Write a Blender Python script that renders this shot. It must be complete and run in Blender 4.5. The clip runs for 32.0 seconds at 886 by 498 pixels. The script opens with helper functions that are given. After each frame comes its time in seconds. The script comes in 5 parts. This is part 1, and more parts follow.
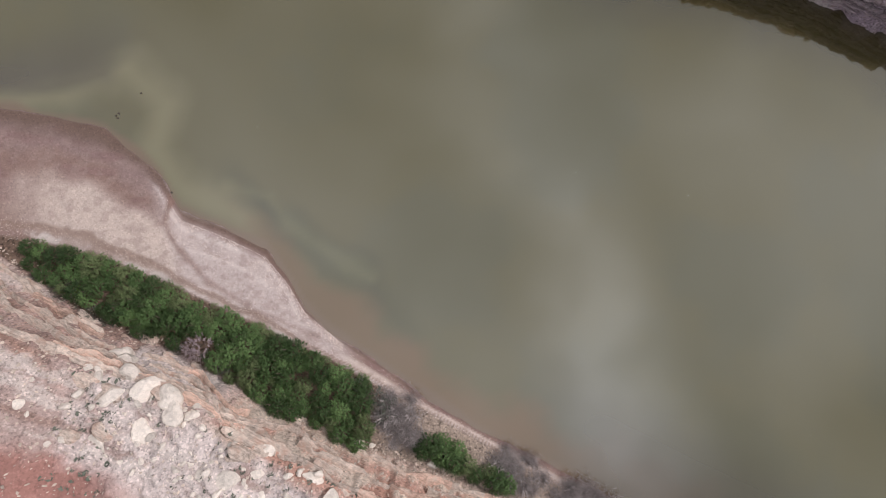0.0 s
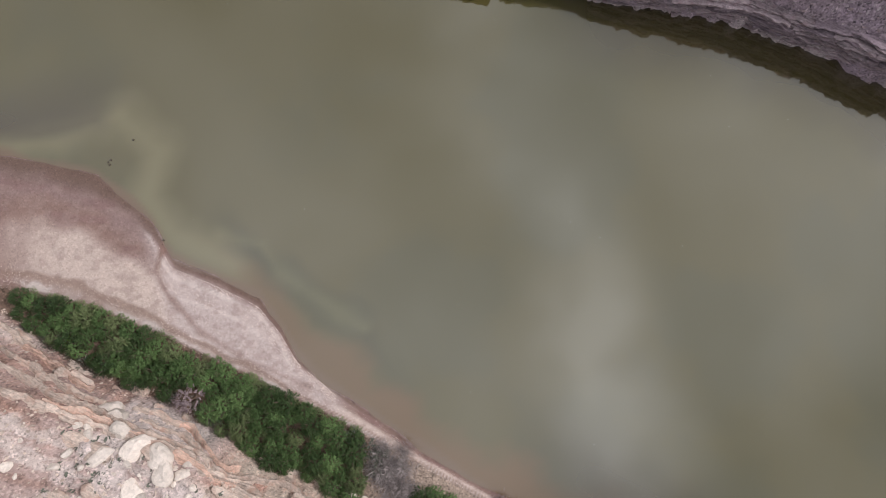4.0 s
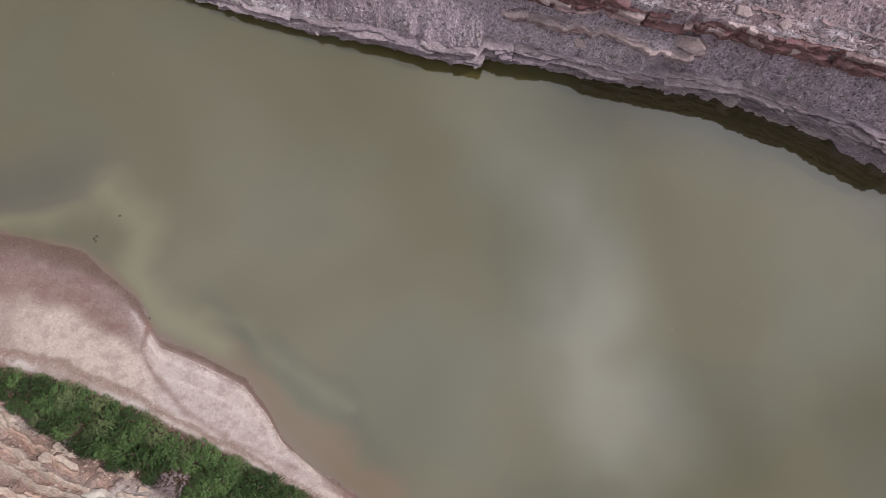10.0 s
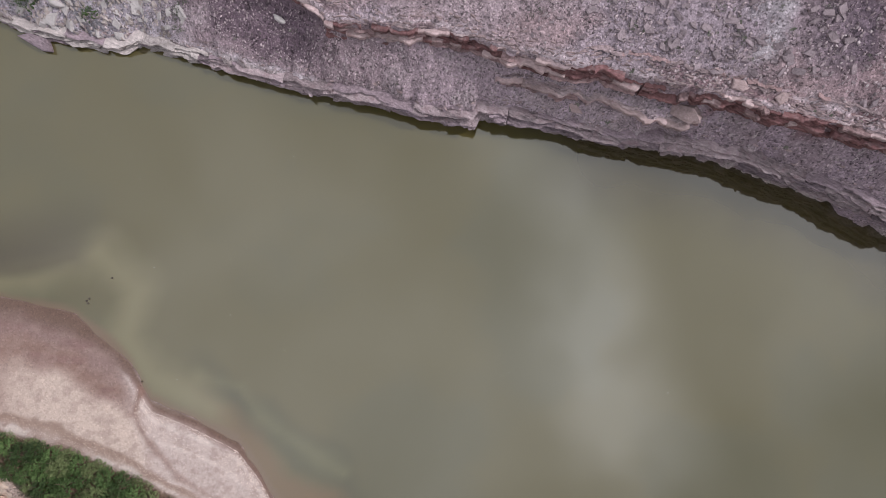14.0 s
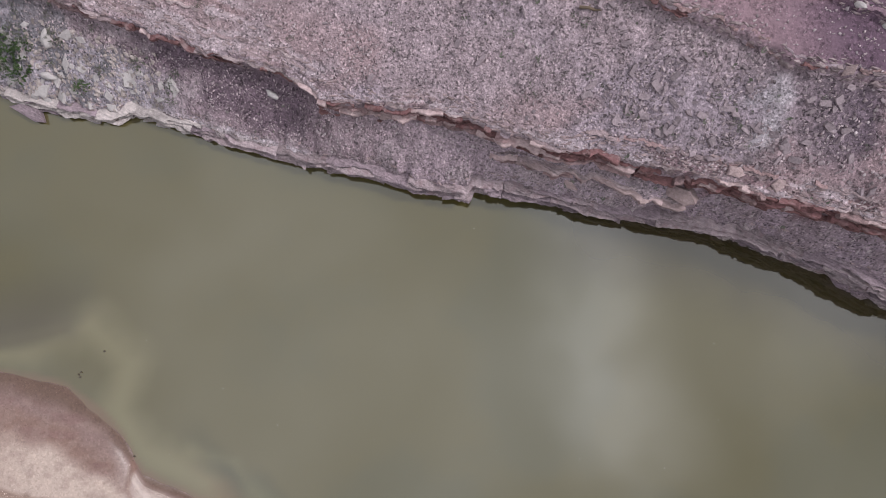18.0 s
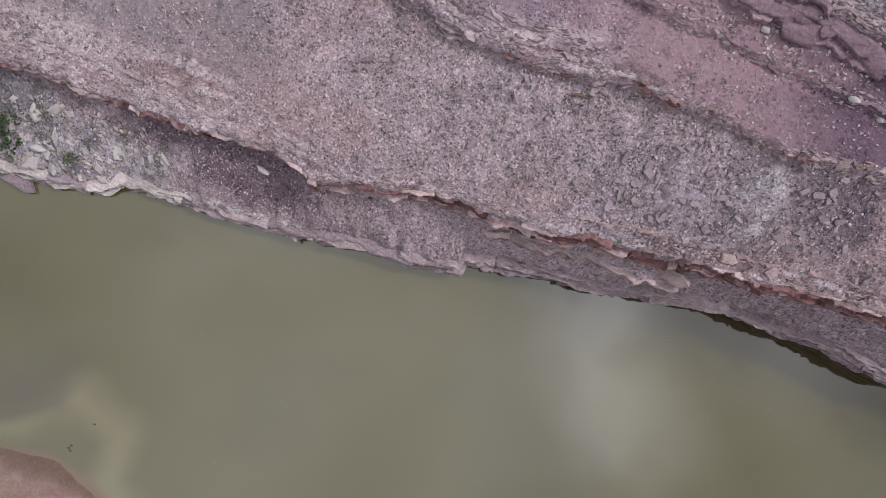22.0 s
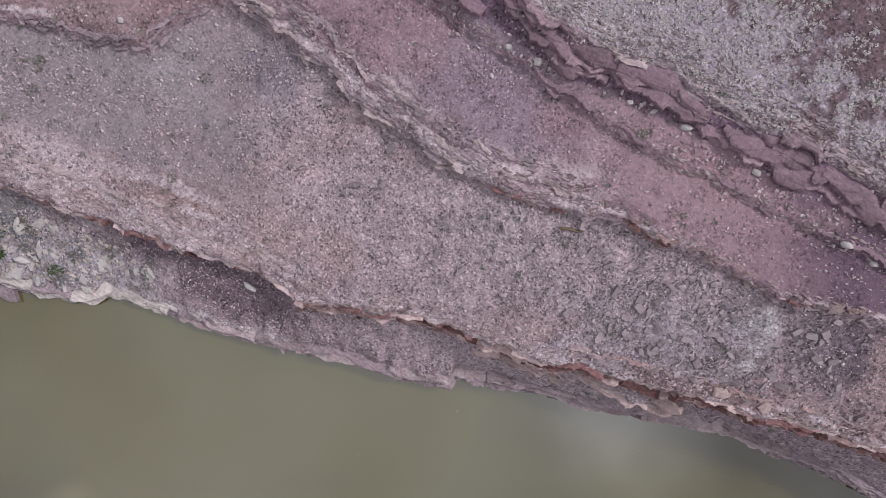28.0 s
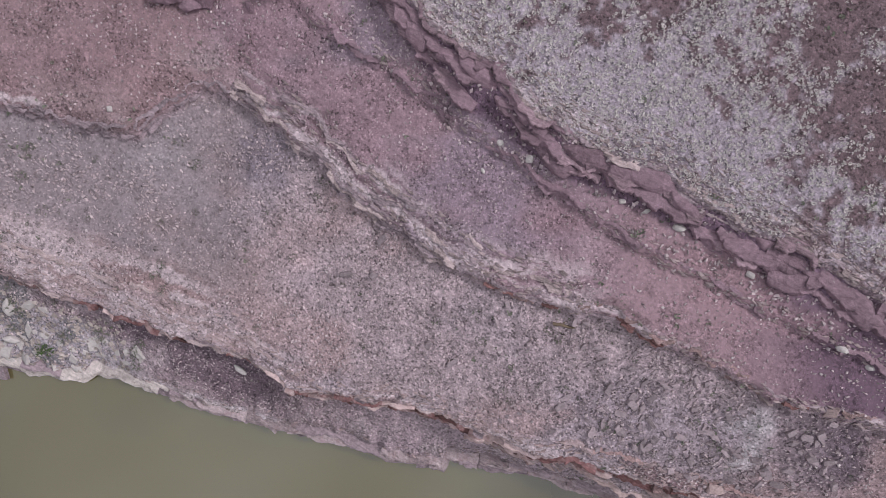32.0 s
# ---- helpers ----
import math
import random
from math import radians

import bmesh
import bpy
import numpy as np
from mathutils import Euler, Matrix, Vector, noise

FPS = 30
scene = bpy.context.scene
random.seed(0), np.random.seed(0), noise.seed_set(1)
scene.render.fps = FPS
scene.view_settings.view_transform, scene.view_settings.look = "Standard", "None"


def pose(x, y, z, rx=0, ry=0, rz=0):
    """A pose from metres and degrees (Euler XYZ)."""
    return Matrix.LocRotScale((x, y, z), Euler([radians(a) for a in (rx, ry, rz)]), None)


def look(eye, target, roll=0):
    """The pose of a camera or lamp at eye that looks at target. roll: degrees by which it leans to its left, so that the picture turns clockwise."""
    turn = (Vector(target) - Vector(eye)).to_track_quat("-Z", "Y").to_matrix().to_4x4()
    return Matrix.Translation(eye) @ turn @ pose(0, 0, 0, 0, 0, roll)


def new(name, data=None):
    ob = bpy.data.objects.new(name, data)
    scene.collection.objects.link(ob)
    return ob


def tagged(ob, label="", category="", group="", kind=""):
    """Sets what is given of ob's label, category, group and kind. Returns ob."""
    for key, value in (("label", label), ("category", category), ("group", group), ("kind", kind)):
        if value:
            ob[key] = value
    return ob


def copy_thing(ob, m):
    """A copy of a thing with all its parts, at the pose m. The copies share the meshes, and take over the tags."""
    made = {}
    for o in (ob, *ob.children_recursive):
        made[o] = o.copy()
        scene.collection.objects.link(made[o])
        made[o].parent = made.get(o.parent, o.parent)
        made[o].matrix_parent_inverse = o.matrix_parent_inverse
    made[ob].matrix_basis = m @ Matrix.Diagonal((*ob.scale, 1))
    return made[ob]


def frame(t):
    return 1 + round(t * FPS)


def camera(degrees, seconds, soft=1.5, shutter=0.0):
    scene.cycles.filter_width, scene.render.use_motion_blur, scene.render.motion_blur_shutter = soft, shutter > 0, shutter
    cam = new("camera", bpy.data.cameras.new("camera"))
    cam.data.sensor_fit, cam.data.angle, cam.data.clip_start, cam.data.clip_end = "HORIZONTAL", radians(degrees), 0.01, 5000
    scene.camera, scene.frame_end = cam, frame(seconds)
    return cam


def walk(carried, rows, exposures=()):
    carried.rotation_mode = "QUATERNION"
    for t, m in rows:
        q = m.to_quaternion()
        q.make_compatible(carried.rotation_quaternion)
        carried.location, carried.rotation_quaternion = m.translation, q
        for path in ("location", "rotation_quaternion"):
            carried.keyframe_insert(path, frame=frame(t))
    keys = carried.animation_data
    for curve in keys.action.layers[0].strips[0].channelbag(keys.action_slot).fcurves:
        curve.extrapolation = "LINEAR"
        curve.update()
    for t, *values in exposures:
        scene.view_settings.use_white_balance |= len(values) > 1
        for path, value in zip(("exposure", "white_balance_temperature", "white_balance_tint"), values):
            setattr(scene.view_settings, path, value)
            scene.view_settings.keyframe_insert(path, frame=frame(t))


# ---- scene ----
# ---- camera: a drone looking straight down, flying across the river ----
cam = camera(78.0, 32.0, soft=0.5)
PATH = [
    (0, 1.30, -2.79, 69.41, 3.67, 0.11, 2.31),
    (1, 1.29, -1.24, 69.45, 3.52, 0.17, 2.38),
    (2, 1.40, 0.39, 69.47, 3.57, 0.08, 2.42),
    (3, 1.46, 1.95, 69.49, 3.65, -0.06, 2.47),
    (4, 1.49, 3.50, 69.50, 3.69, -0.18, 2.54),
    (5, 1.54, 5.14, 69.52, 3.65, -0.26, 2.63),
    (6, 1.65, 6.90, 69.54, 3.55, -0.28, 2.72),
    (7, 1.84, 8.75, 69.56, 3.41, -0.27, 2.82),
    (8, 2.09, 10.67, 69.58, 3.26, -0.22, 2.91),
    (9, 2.37, 12.63, 69.59, 3.12, -0.15, 2.99),
    (10, 2.64, 14.58, 69.61, 3.01, -0.08, 3.05),
    (11, 2.88, 16.54, 69.60, 2.94, -0.01, 3.09),
    (12, 3.05, 18.53, 69.59, 2.91, 0.05, 3.11),
    (13, 3.17, 20.58, 69.58, 2.91, 0.10, 3.12),
    (14, 3.25, 22.70, 69.57, 2.94, 0.14, 3.13),
    (15, 3.31, 24.90, 69.56, 2.97, 0.17, 3.12),
    (16, 3.37, 27.18, 69.54, 3.01, 0.19, 3.12),
    (17, 3.44, 29.50, 69.54, 3.03, 0.21, 3.12),
    (18, 3.54, 31.84, 69.53, 3.04, 0.22, 3.12),
    (19, 3.66, 34.18, 69.54, 3.04, 0.23, 3.12),
    (20, 3.80, 36.49, 69.54, 3.02, 0.24, 3.12),
    (21, 3.92, 38.79, 69.54, 3.01, 0.24, 3.12),
    (22, 4.03, 41.04, 69.53, 3.00, 0.24, 3.11),
    (23, 4.10, 43.28, 69.53, 3.00, 0.22, 3.10),
    (24, 4.15, 45.52, 69.52, 3.04, 0.20, 3.08),
    (25, 4.18, 47.74, 69.50, 3.10, 0.17, 3.07),
    (26, 4.22, 49.97, 69.47, 3.20, 0.13, 3.05),
    (27, 4.28, 52.17, 69.45, 3.31, 0.10, 3.04),
    (28, 4.38, 54.36, 69.43, 3.42, 0.08, 3.04),
    (29, 4.50, 56.59, 69.40, 3.52, 0.08, 3.05),
    (30, 4.62, 58.92, 69.40, 3.58, 0.10, 3.07),
    (31, 4.72, 61.37, 69.41, 3.62, 0.13, 3.08),
    (32, 4.86, 63.73, 69.43, 3.66, 0.16, 3.03),
]
walk(cam, [(t, pose(x, y, z, rx, ry, rz)) for t, x, y, z, rx, ry, rz in PATH], [(0, -0.12), (10, -0.05), (20, -0.06), (32, -0.1)])

# ---- light: bright overcast, a veiled sun beyond the far bank ----
SUN_ELEVATION, SUN_AZIMUTH = 42.0, 74.0  # azimuth in degrees from +y towards +x
scene.view_settings.exposure = 0.0


def make_world():
    world = bpy.data.worlds.new("overcast_sky")
    scene.world = world
    world.use_nodes = True
    nt = world.node_tree
    nt.nodes.clear()
    N, L = nt.nodes.new, nt.links.new
    out, bg = N("ShaderNodeOutputWorld"), N("ShaderNodeBackground")
    sky = N("ShaderNodeTexSky")
    sky.sky_type, sky.sun_disc = "NISHITA", False
    sky.sun_elevation, sky.sun_rotation = radians(SUN_ELEVATION), radians(SUN_AZIMUTH)
    skys = N("ShaderNodeVectorMath")
    skys.operation = "SCALE"
    skys.inputs["Scale"].default_value = 0.1
    L(sky.outputs[0], skys.inputs[0])
    # cloud deck, flattened by perspective
    co, sep = N("ShaderNodeTexCoord"), N("ShaderNodeSeparateXYZ")
    L(co.outputs["Generated"], sep.inputs[0])
    zz = N("ShaderNodeMath")
    zz.operation = "MAXIMUM"
    zz.inputs[1].default_value = 0.12
    L(sep.outputs["Z"], zz.inputs[0])
    flat = N("ShaderNodeCombineXYZ")
    for i, a in enumerate("XY"):
        d = N("ShaderNodeMath")
        d.operation = "DIVIDE"
        L(sep.outputs[a], d.inputs[0])
        L(zz.outputs[0], d.inputs[1])
        L(d.outputs[0], flat.inputs[i])
    n1 = N("ShaderNodeTexNoise")
    n1.inputs["Scale"].default_value, n1.inputs["Detail"].default_value, n1.inputs["Roughness"].default_value = 2.2, 5, 0.5
    n1.inputs["Distortion"].default_value = 0.4
    L(flat.outputs[0], n1.inputs["Vector"])
    # long roll of brighter cloud lying across the deck
    turn = N("ShaderNodeMapping")
    turn.inputs["Location"].default_value = (-0.23, 0.0, 0)
    turn.inputs["Rotation"].default_value = (0, 0, radians(-22))
    L(flat.outputs[0], turn.inputs["Vector"])
    warp = N("ShaderNodeVectorMath")
    warp.operation = "MULTIPLY_ADD"
    warp.inputs[1].default_value = (0.22, 0.22, 0)
    L(n1.outputs["Color"], warp.inputs[0])
    L(turn.outputs[0], warp.inputs[2])
    sx = N("ShaderNodeSeparateXYZ")
    L(warp.outputs[0], sx.inputs[0])
    ab = N("ShaderNodeMath")
    ab.operation = "SUBTRACT"
    ab.inputs[1].default_value = 0.11
    L(sx.outputs["X"], ab.inputs[0])
    sq = N("ShaderNodeMath")
    sq.operation = "ABSOLUTE"
    L(ab.outputs[0], sq.inputs[0])
    roll = N("ShaderNodeMapRange")
    roll.interpolation_type = "SMOOTHERSTEP"
    for k, v in zip(("From Min", "From Max", "To Min", "To Max"), (0.0, 0.19, 1.0, 0.0)):
        roll.inputs[k].default_value = v
    L(sq.outputs[0], roll.inputs["Value"])
    # the roll is thickest, and brightest, towards -y; a wide glow of thin cloud lies round it
    along = N("ShaderNodeMapRange")
    along.interpolation_type = "SMOOTHSTEP"
    for k, v in zip(("From Min", "From Max", "To Min", "To Max"), (-0.25, 0.45, 1.0, 0.3)):
        along.inputs[k].default_value = v
    L(sx.outputs["Y"], along.inputs["Value"])
    ends = N("ShaderNodeMapRange")
    ends.interpolation_type = "SMOOTHSTEP"
    for k, v in zip(("From Min", "From Max", "To Min", "To Max"), (-0.5, -0.2, 0.0, 1.0)):
        ends.inputs[k].default_value = v
    L(sx.outputs["Y"], ends.inputs["Value"])
    ragged = N("ShaderNodeMapRange")
    for k, v in zip(("From Min", "From Max", "To Min", "To Max"), (0.35, 0.65, 0.45, 1.2)):
        ragged.inputs[k].default_value = v
    n2 = N("ShaderNodeTexNoise")
    n2.inputs["Scale"].default_value, n2.inputs["Detail"].default_value = 5.0, 4
    L(flat.outputs[0], n2.inputs["Vector"])
    L(n2.outputs["Fac"], ragged.inputs["Value"])
    streak = roll
    for factor in (along, ends, ragged):
        m = N("ShaderNodeMath")
        m.operation = "MULTIPLY"
        L(streak.outputs[0], m.inputs[0])
        L(factor.outputs[0], m.inputs[1])
        streak = m
    both = N("ShaderNodeMath")
    both.operation = "MULTIPLY"
    both.inputs[1].default_value = 1.15
    L(streak.outputs[0], both.inputs[0])
    for place, reach, amount in (((-0.12, -0.12, 0), 0.85, 0.5), ((0.62, 0.22, 0), 0.55, 0.5), ((-0.62, -0.42, 0), 0.6, 0.4)):
        far_off = N("ShaderNodeVectorMath")
        far_off.operation = "DISTANCE"
        far_off.inputs[1].default_value = place
        L(flat.outputs[0], far_off.inputs[0])
        glow = N("ShaderNodeMapRange")
        glow.interpolation_type = "SMOOTHSTEP"
        for k, v in zip(("From Min", "From Max", "To Min", "To Max"), (0.0, reach, amount, 0.0)):
            glow.inputs[k].default_value = v
        L(far_off.outputs["Value"], glow.inputs["Value"])
        more = N("ShaderNodeMath")
        L(both.outputs[0], more.inputs[0])
        L(glow.outputs[0], more.inputs[1])
        both = more
    dens = N("ShaderNodeMapRange")
    for k, v in zip(("From Min", "From Max", "To Min", "To Max"), (0.3, 0.7, 0.0, 0.55)):
        dens.inputs[k].default_value = v
    L(n1.outputs["Fac"], dens.inputs["Value"])
    add = N("ShaderNodeMath")
    add.operation = "ADD"
    L(both.outputs[0], add.inputs[0])
    L(dens.outputs[0], add.inputs[1])
    ramp = N("ShaderNodeMapRange")
    for k, v in zip(("From Min", "From Max", "To Min", "To Max"), (0.0, 2.4, CLOUD_DARK, CLOUD_BRIGHT)):
        ramp.inputs[k].default_value = v
    L(add.outputs[0], ramp.inputs["Value"])
    cloud = N("ShaderNodeVectorMath")
    cloud.operation = "SCALE"
    cloud.inputs[0].default_value = (0.97, 0.97, 1.0)
    L(ramp.outputs[0], cloud.inputs["Scale"])
    mix = N("ShaderNodeMix")
    mix.data_type = "VECTOR"
    mix.inputs["Factor"].default_value = 0.85
    L(skys.outputs[0], mix.inputs[4])
    L(cloud.outputs[0], mix.inputs[5])
    L(mix.outputs[1], bg.inputs["Color"])
    bg.inputs["Strength"].default_value = 1.0
    L(bg.outputs[0], out.inputs[0])


CLOUD_DARK, CLOUD_BRIGHT = 0.41, 3.1
make_world()
sun = new("sun", bpy.data.lights.new("sun", "SUN"))
sun.data.energy, sun.data.angle, sun.data.color = 2.55, radians(8), (1.0, 0.955, 0.96)
az, el = radians(SUN_AZIMUTH), radians(SUN_ELEVATION)
sun.matrix_world = look((60 * math.sin(az) * math.cos(el), 60 * math.cos(az) * math.cos(el), 60 * math.sin(el)), (0, 0, 0))

# ---- noise and plan ----
rng = np.random.default_rng(7)
LATTICE = rng.random((256, 256))


def vnoise(x, y, seed=0):
    """Smooth value noise, 0 to 1, one feature a unit."""
    x, y = np.asarray(x, float) + 37.1 * seed + 900, np.asarray(y, float) + 91.7 * seed + 900
    i, j = np.floor(x).astype(int), np.floor(y).astype(int)
    u, v = x - i, y - j
    u, v = u * u * (3 - 2 * u), v * v * (3 - 2 * v)
    g = lambda a, b: LATTICE[a % 256, b % 256]
    return (g(i, j) * (1 - u) + g(i + 1, j) * u) * (1 - v) + (g(i, j + 1) * (1 - u) + g(i + 1, j + 1) * u) * v


def fbm(x, y, octaves=4, seed=0):
    s, a, n = 0.0, 0.5, 0.0
    for k in range(octaves):
        s, n = s + a * vnoise(x * 2**k, y * 2**k, seed + k), n + a
        a *= 0.5
    return s / n


def smooth(a, b, v):
    t = np.clip((v - a) / (b - a), 0, 1)
    return t * t * (3 - 2 * t)


def line(pts):
    p = np.array(pts)
    return lambda x: np.interp(x, p[:, 0], p[:, 1])


# near bank, from the water up
NEAR_SHORE = line([(-200, 24), (-56, 17.5), (-49, 16.7), (-43.2, 15.5), (-39.4, 12.7), (-35.6, 9.6), (-34, 7.2), (-32.5, 5.1), (-26.6, 3.1), (-21.4, 0.8), (-18.4, -2.7), (-16.1, -6.5), (-11.6, -10.2), (-5.7, -13.6), (0.2, -17.6), (6.7, -20.8), (12.5, -23.4), (18.3, -26), (24, -28.7), (200, -115)])
BUSH_TOP = line([(-200, 10), (-54, 1.2), (-46.6, 0.1), (-39.5, -1.7), (-32.4, -4.2), (-25.3, -7.1), (-18.2, -10.2), (-11.1, -13.1), (-5.4, -15.9), (3, -20), (12, -24.5), (24, -30.5), (200, -119)])
NEAR_FOOT = line([(-200, 40), (-56, -1), (-50.6, -3.4), (-46.2, -6.5), (-41.2, -9.1), (-36.9, -11), (-31.3, -12.7), (-24.9, -15.5), (-21.3, -17.9), (-15.6, -20), (-10, -22.3), (0, -25.5), (8, -27.6), (24, -35), (200, -125)])
NEAR_LIP = line([(-200, 34), (-56, -6.37), (-50, -7.86), (-44, -9.86), (-38, -12.36), (-33, -13.96), (-28, -15.26), (-23, -17.56), (-19, -19.86), (-13, -22.65), (-8, -24.95), (0, -28.15), (8, -30.35), (24, -38.34), (200, -130)])
# far bank, from the water up
FAR_SHORE = line([(-200, 80), (-56, 52.6), (-51.2, 51.12), (-44.7, 50.04), (-39.6, 49.38), (-37.5, 50.55), (-30.8, 48.97), (-22.8, 46.92), (-14.2, 45.08), (-7.1, 44.29), (-0.8, 42.58), (5.7, 41.79), (6.3, 42.98), (15.5, 42), (21.6, 40.67), (31.9, 39.61), (38.3, 38.58), (43.4, 36.62), (49.7, 34.79), (54.6, 32.41), (62, 29.4), (200, -20)])
LEDGE_1 = line([(-200, 100), (-49.2, 63.15), (-46.5, 62.55), (-39.1, 60.55), (-32.3, 58.65), (-28.7, 57.95), (-25, 56.44), (-20.9, 55.53), (-15.5, 53.93), (-11.8, 51.52), (-8.8, 51.51), (-4, 50.6), (-0.5, 50.79), (2.9, 50.08), (9.8, 48.25), (15.5, 46.52), (19, 46.51), (22.2, 45.79), (26, 44.78), (31, 43.77), (37.2, 42.56), (43, 41.55), (49, 39.94), (58, 37.33), (200, -10)])
LEDGE_0 = line([(-200, 90), (-12, 47.32), (6.4, 46.71), (10.8, 46.1), (17, 44.79), (21.2, 44.16), (25, 42.53), (28.5, 41.42), (30.2, 41.72), (32, 42.31), (45, 38.18), (60, 33.64), (200, -15)])
LEDGE_2 = line([(-200, 110), (-60, 82.6), (-43.3, 80.3), (-37.2, 79.4), (-31.1, 78.2), (-28.6, 78.2), (-25.9, 80.9), (-23.4, 83.1), (-21, 83.5), (-17.4, 81.59), (-14.1, 79.77), (-9, 76.36), (-5.8, 72.94), (-1.5, 70.13), (2.7, 67.71), (4.7, 66.1), (9.4, 63.88), (14.2, 62.76), (17.8, 62.04), (20.8, 61.63), (24.3, 59.92), (28.6, 58.2), (33.1, 56.38), (36.5, 54.48), (40.2, 53.77), (46, 52.76), (58, 49.34), (200, 5)])
LEDGE_25 = line([(-200, 190), (-12, 91.47), (-4.6, 86.77), (-1.6, 85.06), (2.5, 81.65), (5.5, 78.94), (9.4, 77.33), (13.3, 74.72), (17.1, 72.11), (21.4, 68.99), (24, 67.78), (29.1, 65.47), (38, 61.34), (46, 57.83), (58, 53.32), (200, 12)])
LEDGE_3_FOOT = line([(-200, 210), (-10, 96.44), (-2.4, 90.84), (0.6, 86.53), (4.1, 83.23), (6.5, 81.02), (13.3, 76.81), (16.7, 74.4), (21.6, 72.68), (25.9, 70.66), (30.1, 68.55), (37, 64.64), (46.4, 60.73), (58, 55.82), (200, 15)])
LEDGE_3 = line([(-200, 215), (-10, 100.34), (-1.1, 91.84), (3.6, 87.14), (7.3, 85.14), (10.3, 82.34), (14.3, 78.94), (17.9, 76.93), (21.8, 75.62), (24.5, 75.01), (27.9, 72.4), (32.1, 70.1), (36.4, 68.59), (40.9, 65.99), (44.3, 64.18), (58, 58.28), (200, 18)])
BANK = line([(-60, 1.2), (-40, 1.3), (-28, 1.9), (-12, 2.6), (5, 3.3), (20, 3.8), (34, 5.3), (46, 5.8), (60, 6.9)])  # height of the rim over the water
Z1 = line([(-60, 7.74), (-45, 7.85), (-29, 7.95), (-22, 8.17), (-15, 8.39), (-5, 9.02), (3, 9.72), (10, 10.49), (16, 11.13), (22, 11.8), (31, 12.43), (41, 12.86), (50, 13.14), (60, 13.36)])
Z0 = line([(-15, 5.78), (-5, 5.86), (3, 5.99), (10, 6.25), (16, 6.52), (22, 7.35), (31, 8.53), (41, 9.15), (50, 9.67), (60, 10.25)])
Z2 = line([(-60, 12.46), (-45, 12.39), (-29, 12.3), (-22, 12.19), (-15, 12.89), (-5, 13.76), (3, 14.5), (10, 15.25), (16, 15.96), (22, 16.67), (31, 17.51), (41, 18.2), (50, 18.5), (60, 18.81)])
Z3 = line([(-15, 19.66), (-5, 19.56), (3, 19.42), (10, 19.38), (16, 19.45), (22, 19.82), (31, 20.29), (41, 20.54), (50, 20.53), (60, 20.55)])
Z3F = lambda x: np.maximum(Z3(x) - 2.6, Z2(x) + 0.5 * (Z3(x) - Z2(x)) - 0.2)
Z25 = lambda x: Z2(x) + 0.75 * (Z3F(x) - Z2(x))


